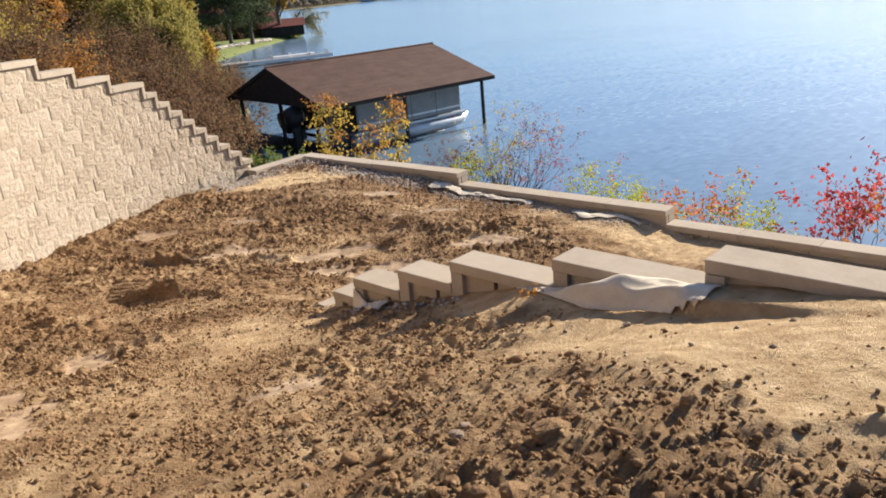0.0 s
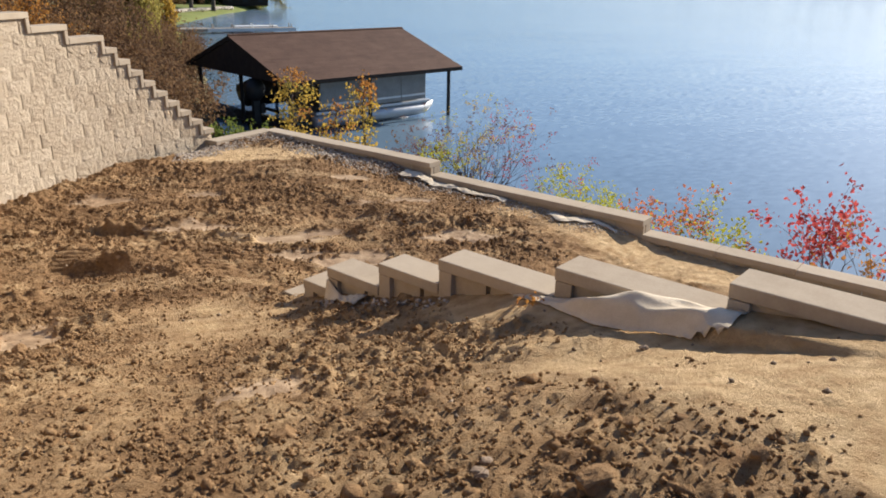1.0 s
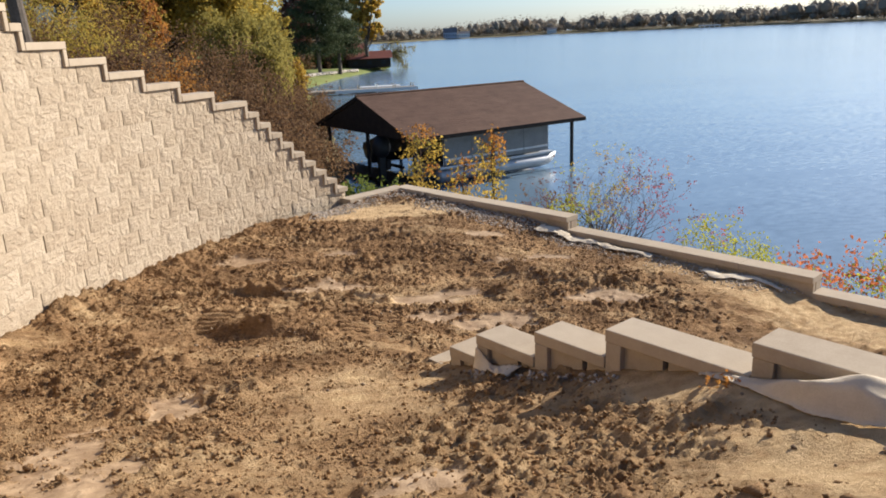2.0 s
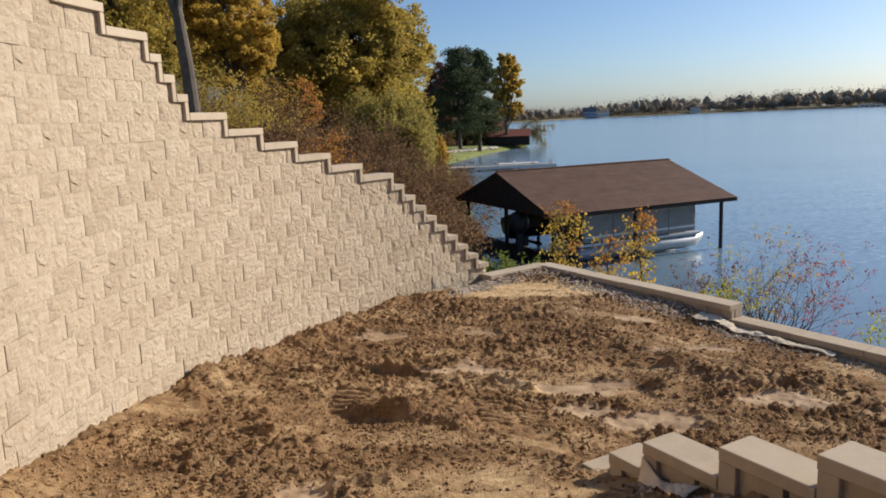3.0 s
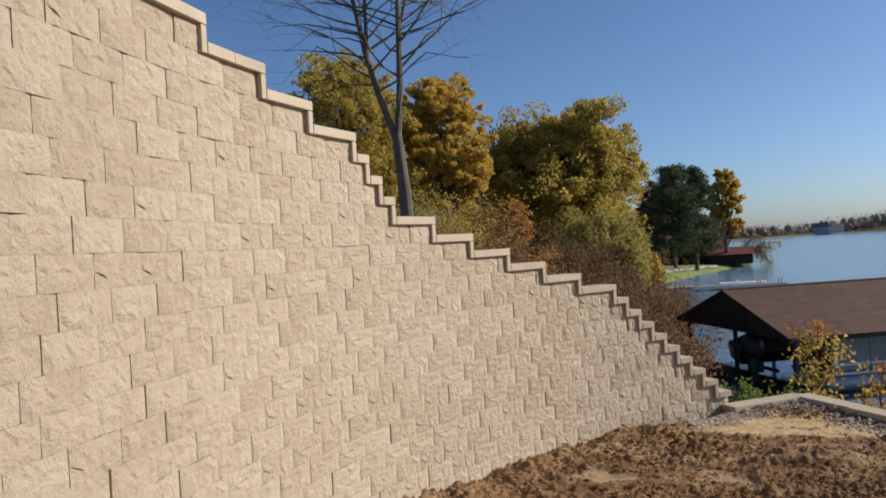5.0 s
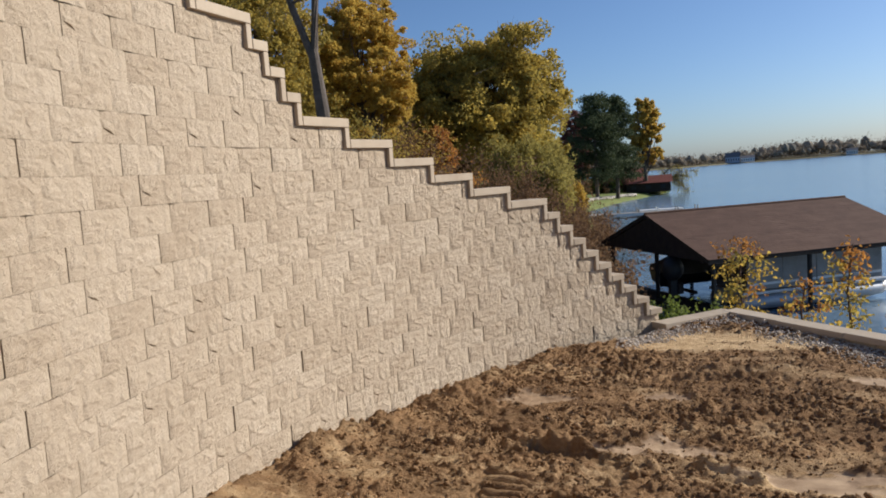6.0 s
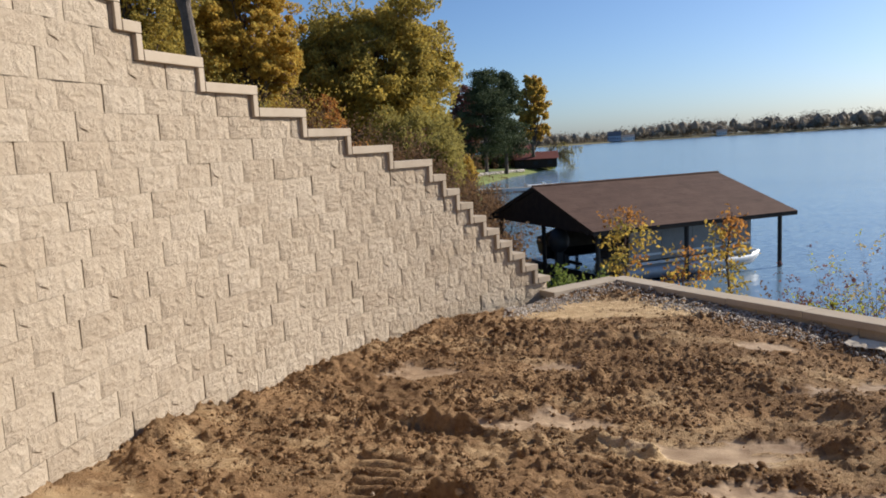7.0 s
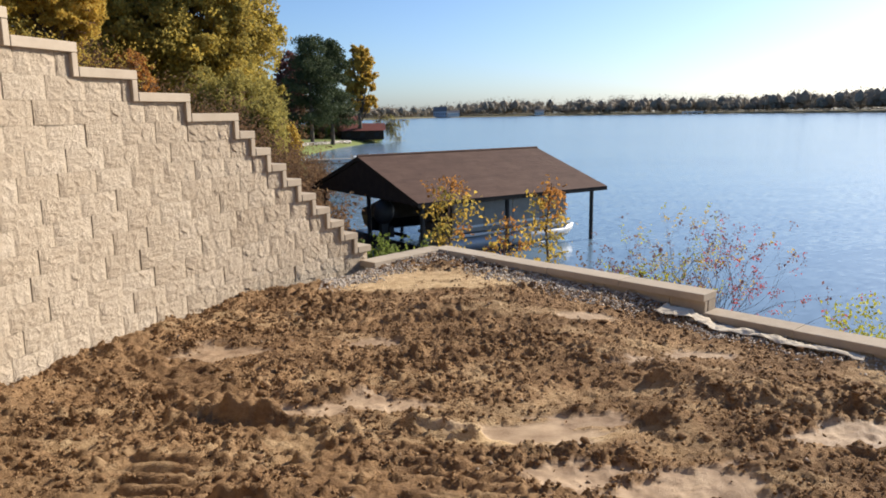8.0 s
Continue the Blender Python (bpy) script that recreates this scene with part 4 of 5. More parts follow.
# -- woods on the hill and the far lawn
def bare_tree():
    x, y = polar(-23.07, 26)
    t = thing("bare_tree", "tall leafless tree with forked grey trunk", "tree", x, y, 1.0, 23)
    rs = np.random.default_rng(5)
    bm, twigs, tips = bmesh.new(), bmesh.new(), []
    tube(bm, [(0.10, 0, -1), (0.04, 0.03, 1.5), (-0.05, 0, 3.6), (-0.20, 0, 5.5)], [0.34, 0.25, 0.22, 0.17], 12)
    stems = [([(-0.20, 0, 5.2), (-0.72, 0.05, 6.8), (-1.12, 0.1, 8.4), (-1.5, 0.2, 10.6), (-2.0, 0.3, 13.6)], 0.125),
             ([(-1.05, 0.08, 8.1), (-1.0, -0.1, 10.2), (-1.1, -0.3, 13.8)], 0.085),
             ([(-0.18, 0, 5.2), (0.02, 0, 7.2), (0.08, -0.05, 9.2), (0.16, 0, 11.5), (0.22, 0.1, 14.8)], 0.135),
             ([(0.08, -0.05, 8.8), (0.45, 0.2, 10.6), (0.75, 0.4, 13.4)], 0.085)]
    for j, (pts, r) in enumerate(stems):
        n = len(pts)
        tube(bm, pts, [r * (1 - 0.65 * k / (n - 1)) for k in range(n)], 8)
        for k in range(1, n):
            a, b = Vector(pts[k - 1]), Vector(pts[k])
            if b.z < 8.0:
                continue
            for i in range(7):
                q = a.lerp(b, (i + 0.6) / 7)
                side = (-1 if i % 3 else 1) if j < 2 else (1 if i % 3 else -1)
                d = (side * (1.0 + 0.4 * rs.random()), 0.7 * rs.normal(), 0.55 + 0.35 * rs.random())
                grow(twigs, q, d, 1.9 + 1.1 * rs.random(), r * 0.38, 3, rs, tips, 0.45, 0.06, 3, 2)
    part("trunk", bm, M_BARK, t)
    part("branchwork", twigs, M_BARK, t)


bare_tree()


def wood(name, label, az, dist, top_el, width_deg, material, seed, leaves, size, **kw):
    x, y = polar(az, dist)
    g = float(bank_z(np.array([x]), np.array([y]))[0])
    top = 2.62 + dist * math.tan(radians(top_el))
    return tree(name, label, x, y, g - 0.3, top - g, 2 * dist * math.tan(radians(width_deg / 2)), material, seed, leaves, size, **kw)


wood("oak_tree", "broad oak with olive and gold autumn leaves", -11.7, 75, 10.7, 12.6, L_OLIVE, 21, 95000, 0.34, trunk_h=0.10, lobes=46)
wood("maple_tree", "tall maple with golden brown leaves", -20.4, 60, 14.1, 7.8, L_GOLD, 22, 52000, 0.25, trunk_h=0.10, lobes=38)
wood("maple_tree", "maple with thin brown and olive leaves", -27.9, 55, 16.0, 9.6, L_OLIVE, 23, 36000, 0.24, trunk_h=0.15, lobes=40, sparse=0.15)
wood("oak_tree", "oak with dull gold leaves behind the wall", -16.2, 95, 7.0, 5.5, L_OLIVE, 24, 20000, 0.36, trunk_h=0.15)
wood("willow_tree", "yellow green willow with drooping branches", -9.2, 62, 3.1, 6.2, L_WILLOW, 25, 42000, 0.20, trunk_h=0.1, hang=3.0)
wood("poplar_tree", "yellow leaved poplar beside the pines", -0.1, 164, 5.35, 2.7, L_GOLD, 26, 26000, 0.42, trunk_h=0.14, lobes=34)
wood("red_maple", "dull purple maple on the lawn", -4.9, 155, 4.9, 2.6, L_PURPLE, 27, 9000, 0.5, trunk_h=0.2, sparse=0.3)


for az, dist, el, wd, lm, sd, words in ((-14.2, 120, 3.2, 6, L_BROWN, 44, "brown thinning tree in the woods behind the hill"), (-8.4, 125, 3.4, 5.5, L_OLIVE, 45, "olive tree in the woods behind the willow"),
                                        (-5.8, 165, 2.6, 4.0, L_BROWN, 46, "brown tree behind the shore lawn"), (-18.5, 110, 5.0, 6, L_BROWN, 47, "brown tree deep in the woods on the hill")):
    wood("woodland_tree", words, az, dist, el, wd, lm, sd, 14000, 0.5, trunk_h=0.06, lobes=24)


def leaning_willow():
    """A half bare tree that leans out over the water, with hanging twigs."""
    rs = np.random.default_rng(28)
    x, y = polar(0.7, 170)
    t = thing("leaning_willow", "pale green half bare willow leaning out over the lake", "tree", x, y, -4.1, -1)
    bm, pts = bmesh.new(), []
    limbs = [([(0, 0, -0.5), (0.8, 0, 1.7), (2.6, 0, 3.0), (4.6, 0.2, 3.4), (6.6, 0.3, 3.0)], 0.24), ([(0.9, 0, 1.8), (1.3, 0.4, 3.8), (2.6, 0.8, 5.2), (4.4, 1, 5.4)], 0.15),
             ([(2.6, 0, 3.0), (4.0, -0.6, 2.4), (5.2, -0.9, 0.9), (5.6, -1.0, -0.2)], 0.12), ([(3.4, 0, 3.2), (5.0, 0, 4.3), (7.0, 0, 4.2)], 0.10)]
    for line, r in limbs:
        tube(bm, line, [r * (1 - 0.7 * k / (len(line) - 1)) for k in range(len(line))], 6)
        for k in range(70):
            i = rs.integers(1, len(line))
            q = Vector(line[i - 1]).lerp(Vector(line[i]), rs.random())
            out = q + Vector((rs.normal() * 0.9, rs.normal() * 0.9, 0.5 * rs.random()))
            low = out + Vector((rs.normal() * 0.25, 0, -0.8 - 1.6 * rs.random()))
            tube(bm, [q, out, low], [0.03, 0.02, 0.01], 3)
            for j in range(14):
                pts.append(np.array(out.lerp(low, rs.random())) + rs.normal(size=3) * 0.16)
    part("trunk", bm, M_BARK, t)
    leaf_mesh("crown", pts, 0.20, L_WILLOW, t, rs, droop=0.7)


leaning_willow()
for az, dist, el, wd, sd in ((-3.7, 140, 5.1, 10.5, 31), (-2.2, 146, 4.9, 9.5, 32)):
    px, py = polar(az, dist)
    pg = float(bank_z(np.array([px]), np.array([py]))[0])
    conifer(px, py, pg, 2.62 + dist * math.tan(radians(el)) - pg, wd, sd, "dark green pine on the lawn by the lake")
wood("willow_tree", "bushy yellow green willow behind the wall", -7.6, 50, 1.6, 4.4, L_WILLOW, 33, 22000, 0.18, trunk_h=0.08, hang=2.0)
wood("willow_tree", "low yellow willow by the lake shore", -5.4, 72, -0.6, 1.8, L_GOLD, 34, 5000, 0.24, trunk_h=0.1, hang=1.5)
wood("maple_tree", "small orange maple behind the wall", -15.6, 55, 4.2, 3.4, L_ORANGE, 35, 9000, 0.26, trunk_h=0.12)
wood("maple_tree", "gold leaved tree thinning at the top", -23.2, 70, 11.5, 6.0, L_GOLD, 36, 22000, 0.32, trunk_h=0.15)
BRUSH = [(-7.5, 34, 2.6, L_BROWN), (-5.3, 32, 2.4, L_BROWN), (-9.8, 36, 3.2, L_BROWN), (-6.5, 42, 3.6, L_BROWN), (-12.5, 34, 3.0, L_BROWN),
         (-15.5, 34, 3.0, L_ORANGE), (-18.5, 32, 2.8, L_BROWN), (-21, 36, 3.2, L_OLIVE), (-6.8, 24, 1.7, L_BROWN),
         (-8.6, 26, 2.4, L_BROWN), (-11.3, 28, 2.2, L_BROWN), (-14, 27, 2.2, L_ORANGE), (-5.4, 44, 2.4, L_BROWN), (-24, 36, 3, L_BROWN),
         (-7.2, 29, 3.0, L_BROWN), (-6.2, 37, 2.2, L_BROWN), (-9.5, 45, 4.4, L_BROWN),
         (-12.8, 44, 4.2, L_BROWN), (-17, 42, 4.5, L_BROWN), (-20, 44, 4.5, L_GOLD), (-26, 42, 4.5, L_OLIVE), (-4.4, 50, 2.6, L_BROWN), (-5.2, 60, 3.0, L_BROWN)]
for k, (az, dist, hh, lm) in enumerate(BRUSH):
    sx0, sy0 = polar(az, dist)
    sg = float(bank_z(np.array([sx0]), np.array([sy0]))[0])
    colour = {"dry_brush_leaf": "dry brown", "olive_gold_leaf": "olive", "willow_leaf": "yellow green", "orange_leaf": "orange", "golden_leaf": "golden"}[lm.name]
    shrub("wild_shrub", colour + " wild shrub on the bank behind the tall wall", sx0, sy0, sg, hh, hh * 1.5, [lm], 50 + k, 22, 5200, 0.13, 0.15, lean=0.8)
for k in range(14):          # dark undergrowth behind the shore lawn
    sx0, sy0 = polar(-6.2 + 0.5 * k, 152 + 1.6 * k)
    sg = float(bank_z(np.array([sx0]), np.array([sy0]))[0])
    shrub("shore_shrub", "dark green shrub behind the shore lawn", sx0, sy0, sg, 2.0 + 0.9 * (k % 3), 5.0, [(L_PINE, L_GREEN, L_BROWN)[k % 3]], 150 + k, 12, 1500, 0.40, 0.0, lean=0.8)

# -- far shore


def far_shore():
    rs = np.random.default_rng(9)
    az = np.array([-8, 2.0, 6.0, 12, 20, 28, 36, 46, 60, 80])
    dist = np.array([700, 850, 1000, 1080, 1100, 1100, 1000, 860, 720, 620])
    verts, faces = [], []
    for k, (a, d) in enumerate(zip(az, dist)):
        for dd, z in ((0, WATER_Z - 0.3), (6, WATER_Z + 1.0), (400, WATER_Z + 4)):
            x, y = polar(a, d + dd)
            verts.append((x, y, z))
    for k in range(len(az) - 1):
        for j in range(2):
            a = k * 3 + j
            faces.append((a, a + 3, a + 4, a + 1))
    tagged(mesh_object("far_bank", verts, faces, M_GRASS), "low far bank of the lake", "shore", kind="structure")
    bm = bmesh.new()
    bmesh.ops.create_icosphere(bm, subdivisions=1, radius=1.0)
    ball = np.array([v.co for v in bm.verts])
    ball_faces = np.array([[v.index for v in f.verts] for f in bm.faces])
    bm.free()
    cs, cv, cf, per = [], [], [], 64
    for k in range(2300):
        a = -8 + 86 * rs.random()
        d = np.interp(a, az, dist) + 14 + 140 * rs.random()
        h = (13 + 18 * rs.random() ** 2.2) * (1 + 0.3 * float(sstep(22, 40, np.array(a)))) * (0.55 + 0.45 * float(sstep(3, 12, np.array(a))))
        x, y = polar(a, d)
        c = np.array([x, y, WATER_Z + 1 + h * 0.5])
        grown = np.array([h * (0.30 + 0.34 * rs.random()), h * 0.4, h * 0.5])
        v = rs.normal(size=(per, 3))
        v /= np.linalg.norm(v, axis=1)[:, None]
        cs.append(c + v * grown * (0.30 + 0.70 * rs.random((per, 1)) ** 0.7))
        cf.append(ball_faces + len(ball) * k)
        cv.append(c + ball * grown * (0.35 + 0.30 * rs.random((len(ball), 1))))
    cv, cf = np.concatenate(cv), np.concatenate(cf)
    ob = leaf_mesh("far_woods", np.concatenate(cs), 1.7, L_FAR_HAZE, None, rs)
    lv = np.array([v.co for v in ob.data.vertices])
    lf = [tuple(p.vertices) for p in ob.data.polygons]
    bpy.data.objects.remove(ob)
    ob = mesh_object("far_woods", np.concatenate([lv, cv]).tolist(), lf + (cf + len(lv)).tolist(), L_FAR_HAZE)
    tagged(ob, "autumn woods along the far shore, with haze put into their leaf colour", "woods", kind="stuff")


far_shore()


def house(name, label, az, dist, w0, d0, h0, roof, wall, roofm, z):
    x, y = polar(az, dist)
    t = thing(name, label, "house", x, y, z, -az)
    bm = bmesh.new()
    box(bm, -w0 / 2, -d0 / 2, 0, w0 / 2, d0 / 2, h0)
    body = part("wall", bm, wall, t)
    bm = bmesh.new()
    a = [bm.verts.new((sx * (w0 / 2 + 0.4), yy, zz)) for sx in (-1, 1) for yy, zz in ((-d0 / 2 - 0.4, h0), (d0 / 2 + 0.4, h0), (0, h0 + roof))]
    for f in ((0, 1, 2), (3, 5, 4), (0, 2, 5, 3), (1, 4, 5, 2), (0, 3, 4, 1)):
        bm.faces.new([a[i] for i in f])
    part("roof", bm, roofm, t)
    n = max(2, int(w0 / 2.5))
    for k in range(n):
        bm = bmesh.new()
        xx = -w0 / 2 + (k + 0.5) * w0 / n
        box(bm, xx - 0.5, -d0 / 2 - 0.05, h0 * 0.35, xx + 0.5, -d0 / 2 + 0.02, h0 * 0.75)
        part("window", bm, M_BLACK, t)
    return t


house("lake_house", "blue grey lake house with steep roof on the far shore", 6.0, 1004, 17, 12, 7, 6.0, M_BLUEGREY, M_GREYROOF, WATER_Z + 1)
house("lake_house", "long pale house wing on the far shore", 7.0, 1008, 16, 10, 5, 3, M_WHITE, M_GREYROOF, WATER_Z + 1)
house("lake_house", "white house among the far trees", 13.5, 1096, 13, 10, 5, 3, M_WHITE, M_GREYROOF, WATER_Z + 1)
house("cottage", "cottage with low red brown roof behind the lawn", -1.9, 176, 9, 7, 2.2, 1.8, M_DARKWOOD, M_REDROOF, -2.6)
house("boat_shelter", "low shelter with red brown roof at the shore", 0.0, 166, 9, 6, 1.9, 1.5, M_DARKWOOD, M_REDROOF, -3.6)


house("hill_house", "white house glimpsed through the trees on the hill", -23.4, 95, 12, 8, 4.5, 3, M_WHITE, M_GREYROOF, 3.6)
house("hill_house", "pale house behind the trees by the lawn", -5.6, 195, 6, 6, 3.5, 2, M_WHITE, M_GREYROOF, 0.2)


def dock():
    x, y = polar(-2.4, 99)
    t = thing("dock", "weathered grey dock with pale edge reaching into the lake", "dock", x, y, WATER_Z, 8)
    for k in range(18):
        bm = bmesh.new()
        box(bm, -0.5 + 0.6 * k, -0.9, 0.5, 0.06 + 0.6 * k, 0.9, 0.58)
        part("plank", bm, M_WOODDECK, t)
    for yy in (-0.98, 0.92):
        bm = bmesh.new()
        box(bm, -3.0, yy, 0.22, 10.4, yy + 0.06, 0.60)
        part("edge_board", bm, M_WHITE, t, "pale edge board")
    bm = bmesh.new()
    box(bm, -4.6, -1.6, 0.30, -0.55, 1.4, 0.62, bevel=0.02)
    part("landing", bm, M_WOODDECK, t)
    bm = bmesh.new()
    box(bm, 3.0, 1.2, 0.2, 8.5, 2.6, 0.75, bevel=0.12)
    part("float", bm, M_WHITE, t, "white swim float")
    for k in range(5):
        for yy in (-0.85, 0.85):
            bm = bmesh.new()
            tube(bm, [(0.2 + 2.4 * k, yy, -1.5), (0.2 + 2.4 * k, yy, 1.1)], [0.07, 0.07], 6)
            part("post", bm, M_WHITE if k == 2 else M_WOODDECK, t)
    return t


dock()
for k in range(26):
    f = k / 25
    sx0, sy0 = polar(-5.4 + 4.4 * f, 130 + 24 * f)
    bm = bmesh.new()
    bmesh.ops.create_icosphere(bm, subdivisions=1, radius=0.55, matrix=Matrix.Diagonal((1.2, 0.9, 0.7, 1)))
    st = part("shore_boulder", bm, M_GRAVEL)
    st.matrix_basis = pose(sx0, sy0, float(bank_z(np.array([sx0]), np.array([sy0]))[0]) + 0.2, 0, 0, 40 * k)
    tagged(st, "pale boulder lining the lawn shore", "boulder", "shore boulders")

bx0, by0 = polar(24.5, 1085)
bridge = thing("bridge", "low white bridge over an inlet on the far shore", "bridge", bx0, by0, WATER_Z, -24.5)
bm = bmesh.new()
box(bm, -14, -2, 2.2, 14, 2, 3.4)
part("deck", bm, M_WHITE, bridge)
for k in range(5):
    bm = bmesh.new()
    box(bm, -13 + 6.2 * k, -1.5, -1, -12 + 6.2 * k, 1.5, 2.2)
    part("pier", bm, M_WHITE, bridge)


# -- low walls: the lakeside kerb wall and the stepped wall


def low_wall(name, label, p0, p1, top, depth, cap_w, parent, seed, piece=0.95, back=True, first=True):
    """A run of low wall between two places: caps in pieces and rough blocks with open joints beneath."""
    d = (p1 - p0)
    length = d.length
    d = d.normalized()
    m = Matrix.Translation((p0.x, p0.y, 0)) @ Matrix.Rotation(math.atan2(d.y, d.x), 4, "Z")
    rs = np.random.default_rng(seed)
    n = max(1, round(length / piece))
    for k in range(n):
        bm = bmesh.new()
        a, b = length * k / n, length * (k + 1) / n
        dz, dy = rs.normal() * 0.002, rs.normal() * 0.003
        box(bm, a + 0.0015, -cap_w / 2 + dy, top - CAP_H + dz, b - 0.0015, cap_w / 2 + dy, top + dz, bevel=0.008)
        ob = part("cap", bm, M_CAP, parent)
        ob.matrix_basis = m
    bm = bmesh.new()                  # the block standing flush under the cap's end
    box(bm, 0.004, -cap_w / 2 + 0.006, top - CAP_H - 0.26, min(0.125, length * 0.4), 0.02, top - CAP_H - 0.003, bevel=0.008)
    ob = part("end_block", bm, M_BACK, parent)
    ob.matrix_basis = m
    rows = int(depth / COURSE) + 1
    for r in range(rows):
        z1 = top - CAP_H - 0.003 - r * COURSE
        x = -(r % 2) * BLOCK_W / 2
        while x < length - 0.02:
            a, b = max(x, 0) + 0.004, min(x + BLOCK_W, length) - 0.004
            if b - a > 0.06:
                bm = bmesh.new()
                tap = 0.016
                w2 = cap_w / 2 - 0.05
                lo = [(a + tap, -w2), (b - tap, -w2), (b - tap, 0.02), (b, 0.05), (b, w2), (a, w2), (a, 0.05), (a + tap, 0.02)]
                v0 = [bm.verts.new((px, py, z1 - COURSE + 0.002)) for px, py in lo]
                v1 = [bm.verts.new((px, py, z1)) for px, py in lo]
                bm.faces.new(v0)
                bm.faces.new(v1)
                for i in range(8):
                    bm.faces.new((v0[i], v0[(i + 1) % 8], v1[(i + 1) % 8], v1[i]))
                ob = part("block", bm, M_BACK, parent)
                ob.matrix_basis = m
            x += BLOCK_W


kerb = thing("lakeside_wall", "low tan concrete block retaining wall with flat caps along the lake", "wall", kind="structure")
TOPS = [-0.2, -0.2, -0.4, -0.6, -0.8]
for k, (a, b) in enumerate(zip(K_PTS, K_PTS[1:])):
    low_wall("kerb", "", b, a, TOPS[k], 0.75, 0.30, kerb, 60 + k)
stepped = thing("stepped_wall", "low stepped tan block wall with flat caps climbing the slope", "wall", kind="structure")
for (a, z), (b, _) in zip(M_RUN, M_RUN[1:]):
    low_wall("m", "", M_0 + M_DIR * a, M_0 + M_DIR * (b - 0.002), z, 0.5 if z < 0.6 else 0.9, 0.30, stepped, int(70 + 10 * z))


def scatter(name, label, category, xs, ys, sizes, material, seed, sink=0.3, flat=0.75, small=False):
    """Many small angular lumps lying on the ground, in one mesh."""
    rs = np.random.default_rng(seed)
    t = (1 + 5**0.5) / 2
    ico = np.array([(-1, t, 0), (1, t, 0), (-1, -t, 0), (1, -t, 0), (0, -1, t), (0, 1, t), (0, -1, -t), (0, 1, -t), (t, 0, -1), (t, 0, 1), (-t, 0, -1), (-t, 0, 1)], float)
    ico /= np.linalg.norm(ico[0])
    tri = np.array([(0, 11, 5), (0, 5, 1), (0, 1, 7), (0, 7, 10), (0, 10, 11), (1, 5, 9), (5, 11, 4), (11, 10, 2), (10, 7, 6), (7, 1, 8),
                    (3, 9, 4), (3, 4, 2), (3, 2, 6), (3, 6, 8), (3, 8, 9), (4, 9, 5), (2, 4, 11), (6, 2, 10), (8, 6, 7), (9, 8, 1)])
    if small:
        ico = np.array([(1, 0, 0), (0, 1, 0), (-1, 0, 0), (0, -1, 0), (0, 0, 1), (0, 0, -1)], float)
        tri = np.array([(0, 1, 4), (1, 2, 4), (2, 3, 4), (3, 0, 4), (1, 0, 5), (2, 1, 5), (3, 2, 5), (0, 3, 5)])
    n, m = len(xs), len(ico)
    zs = ground_z(xs, ys)
    v = ico[None] * (0.65 + 0.6 * rs.random((n, m, 1)))
    v = v * (0.7 + 0.6 * rs.random((n, 1, 3))) * np.array([1, 1, flat]) * (sizes / 2)[:, None, None]
    if small:      # tumble each one
        q = rs.normal(size=(n, 4))
        q /= np.linalg.norm(q, axis=1)[:, None]
        w, x, y, z = q.T
        rot = np.stack([1 - 2 * (y * y + z * z), 2 * (x * y - w * z), 2 * (x * z + w * y), 2 * (x * y + w * z), 1 - 2 * (x * x + z * z),
                        2 * (y * z - w * x), 2 * (x * z - w * y), 2 * (y * z + w * x), 1 - 2 * (x * x + y * y)], 1).reshape(n, 3, 3)
        v = np.einsum("nij,nkj->nki", rot, v)
    a = rs.random(n) * 2 * math.pi
    c, s = np.cos(a)[:, None], np.sin(a)[:, None]
    out = np.stack([v[..., 0] * c - v[..., 1] * s, v[..., 0] * s + v[..., 1] * c, v[..., 2]], -1)
    out += np.stack([xs, ys, zs + sizes * (0.5 - sink) * flat], 1)[:, None, :]
    faces = (tri[None] + m * np.arange(n)[:, None, None]).reshape(-1, 3)
    me = bpy.data.meshes.new(name)
    vv = out.reshape(-1, 3)
    me.vertices.add(len(vv))
    me.vertices.foreach_set("co", vv.ravel())
    me.loops.add(len(faces) * 3)
    me.loops.foreach_set("vertex_index", faces.ravel())
    me.polygons.add(len(faces))
    me.polygons.foreach_set("loop_start", np.arange(len(faces)) * 3)
    me.update(calc_edges=True)
    me.materials.append(material)
    return tagged(new(name, me), label, category, kind="stuff")


def spread(n, seed, x0, x1, y0, y1, weight):
    rs = np.random.default_rng(seed)
    xs, ys = x0 + (x1 - x0) * rs.random(n), y0 + (y1 - y0) * rs.random(n)
    k = in_yard(xs, ys) & (np.abs(m_side(xs, ys)) > 0.2) & (rs.random(n) < weight(xs, ys))
    return xs[k], ys[k], rs


cx, cy, crs = spread(62000, 81, -3.3, 4, -8.6, 0.4, lambda x, y: np.clip(rough_field(x, y) - 0.25, 0, 1) * (1 - 0.8 * sstep(-0.9, -1.8, x) * sstep(-4, -6, y)))
scatter("soil_crumbs", "small crumbs of damp brown soil strewn over the terrace", "soil", cx, cy, 0.012 + 0.028 * crs.random(len(cx)) ** 2, M_DAMP, 82, 0.3, 0.7, True)
cx, cy, crs = spread(70000, 97, -3.3, 4, -13.9, -4.5, lambda x, y: np.clip(rough_field(x, y) - 0.2, 0, 1) * np.maximum(sstep(-8.2, -8.8, y), 0.5 * sstep(-0.9, -1.8, x)))
scatter("soil_crumbs", "small crumbs of brown soil strewn over the slope", "soil", cx, cy, 0.010 + 0.026 * crs.random(len(cx)) ** 2, M_CLOD, 98, 0.42, 0.7, True)
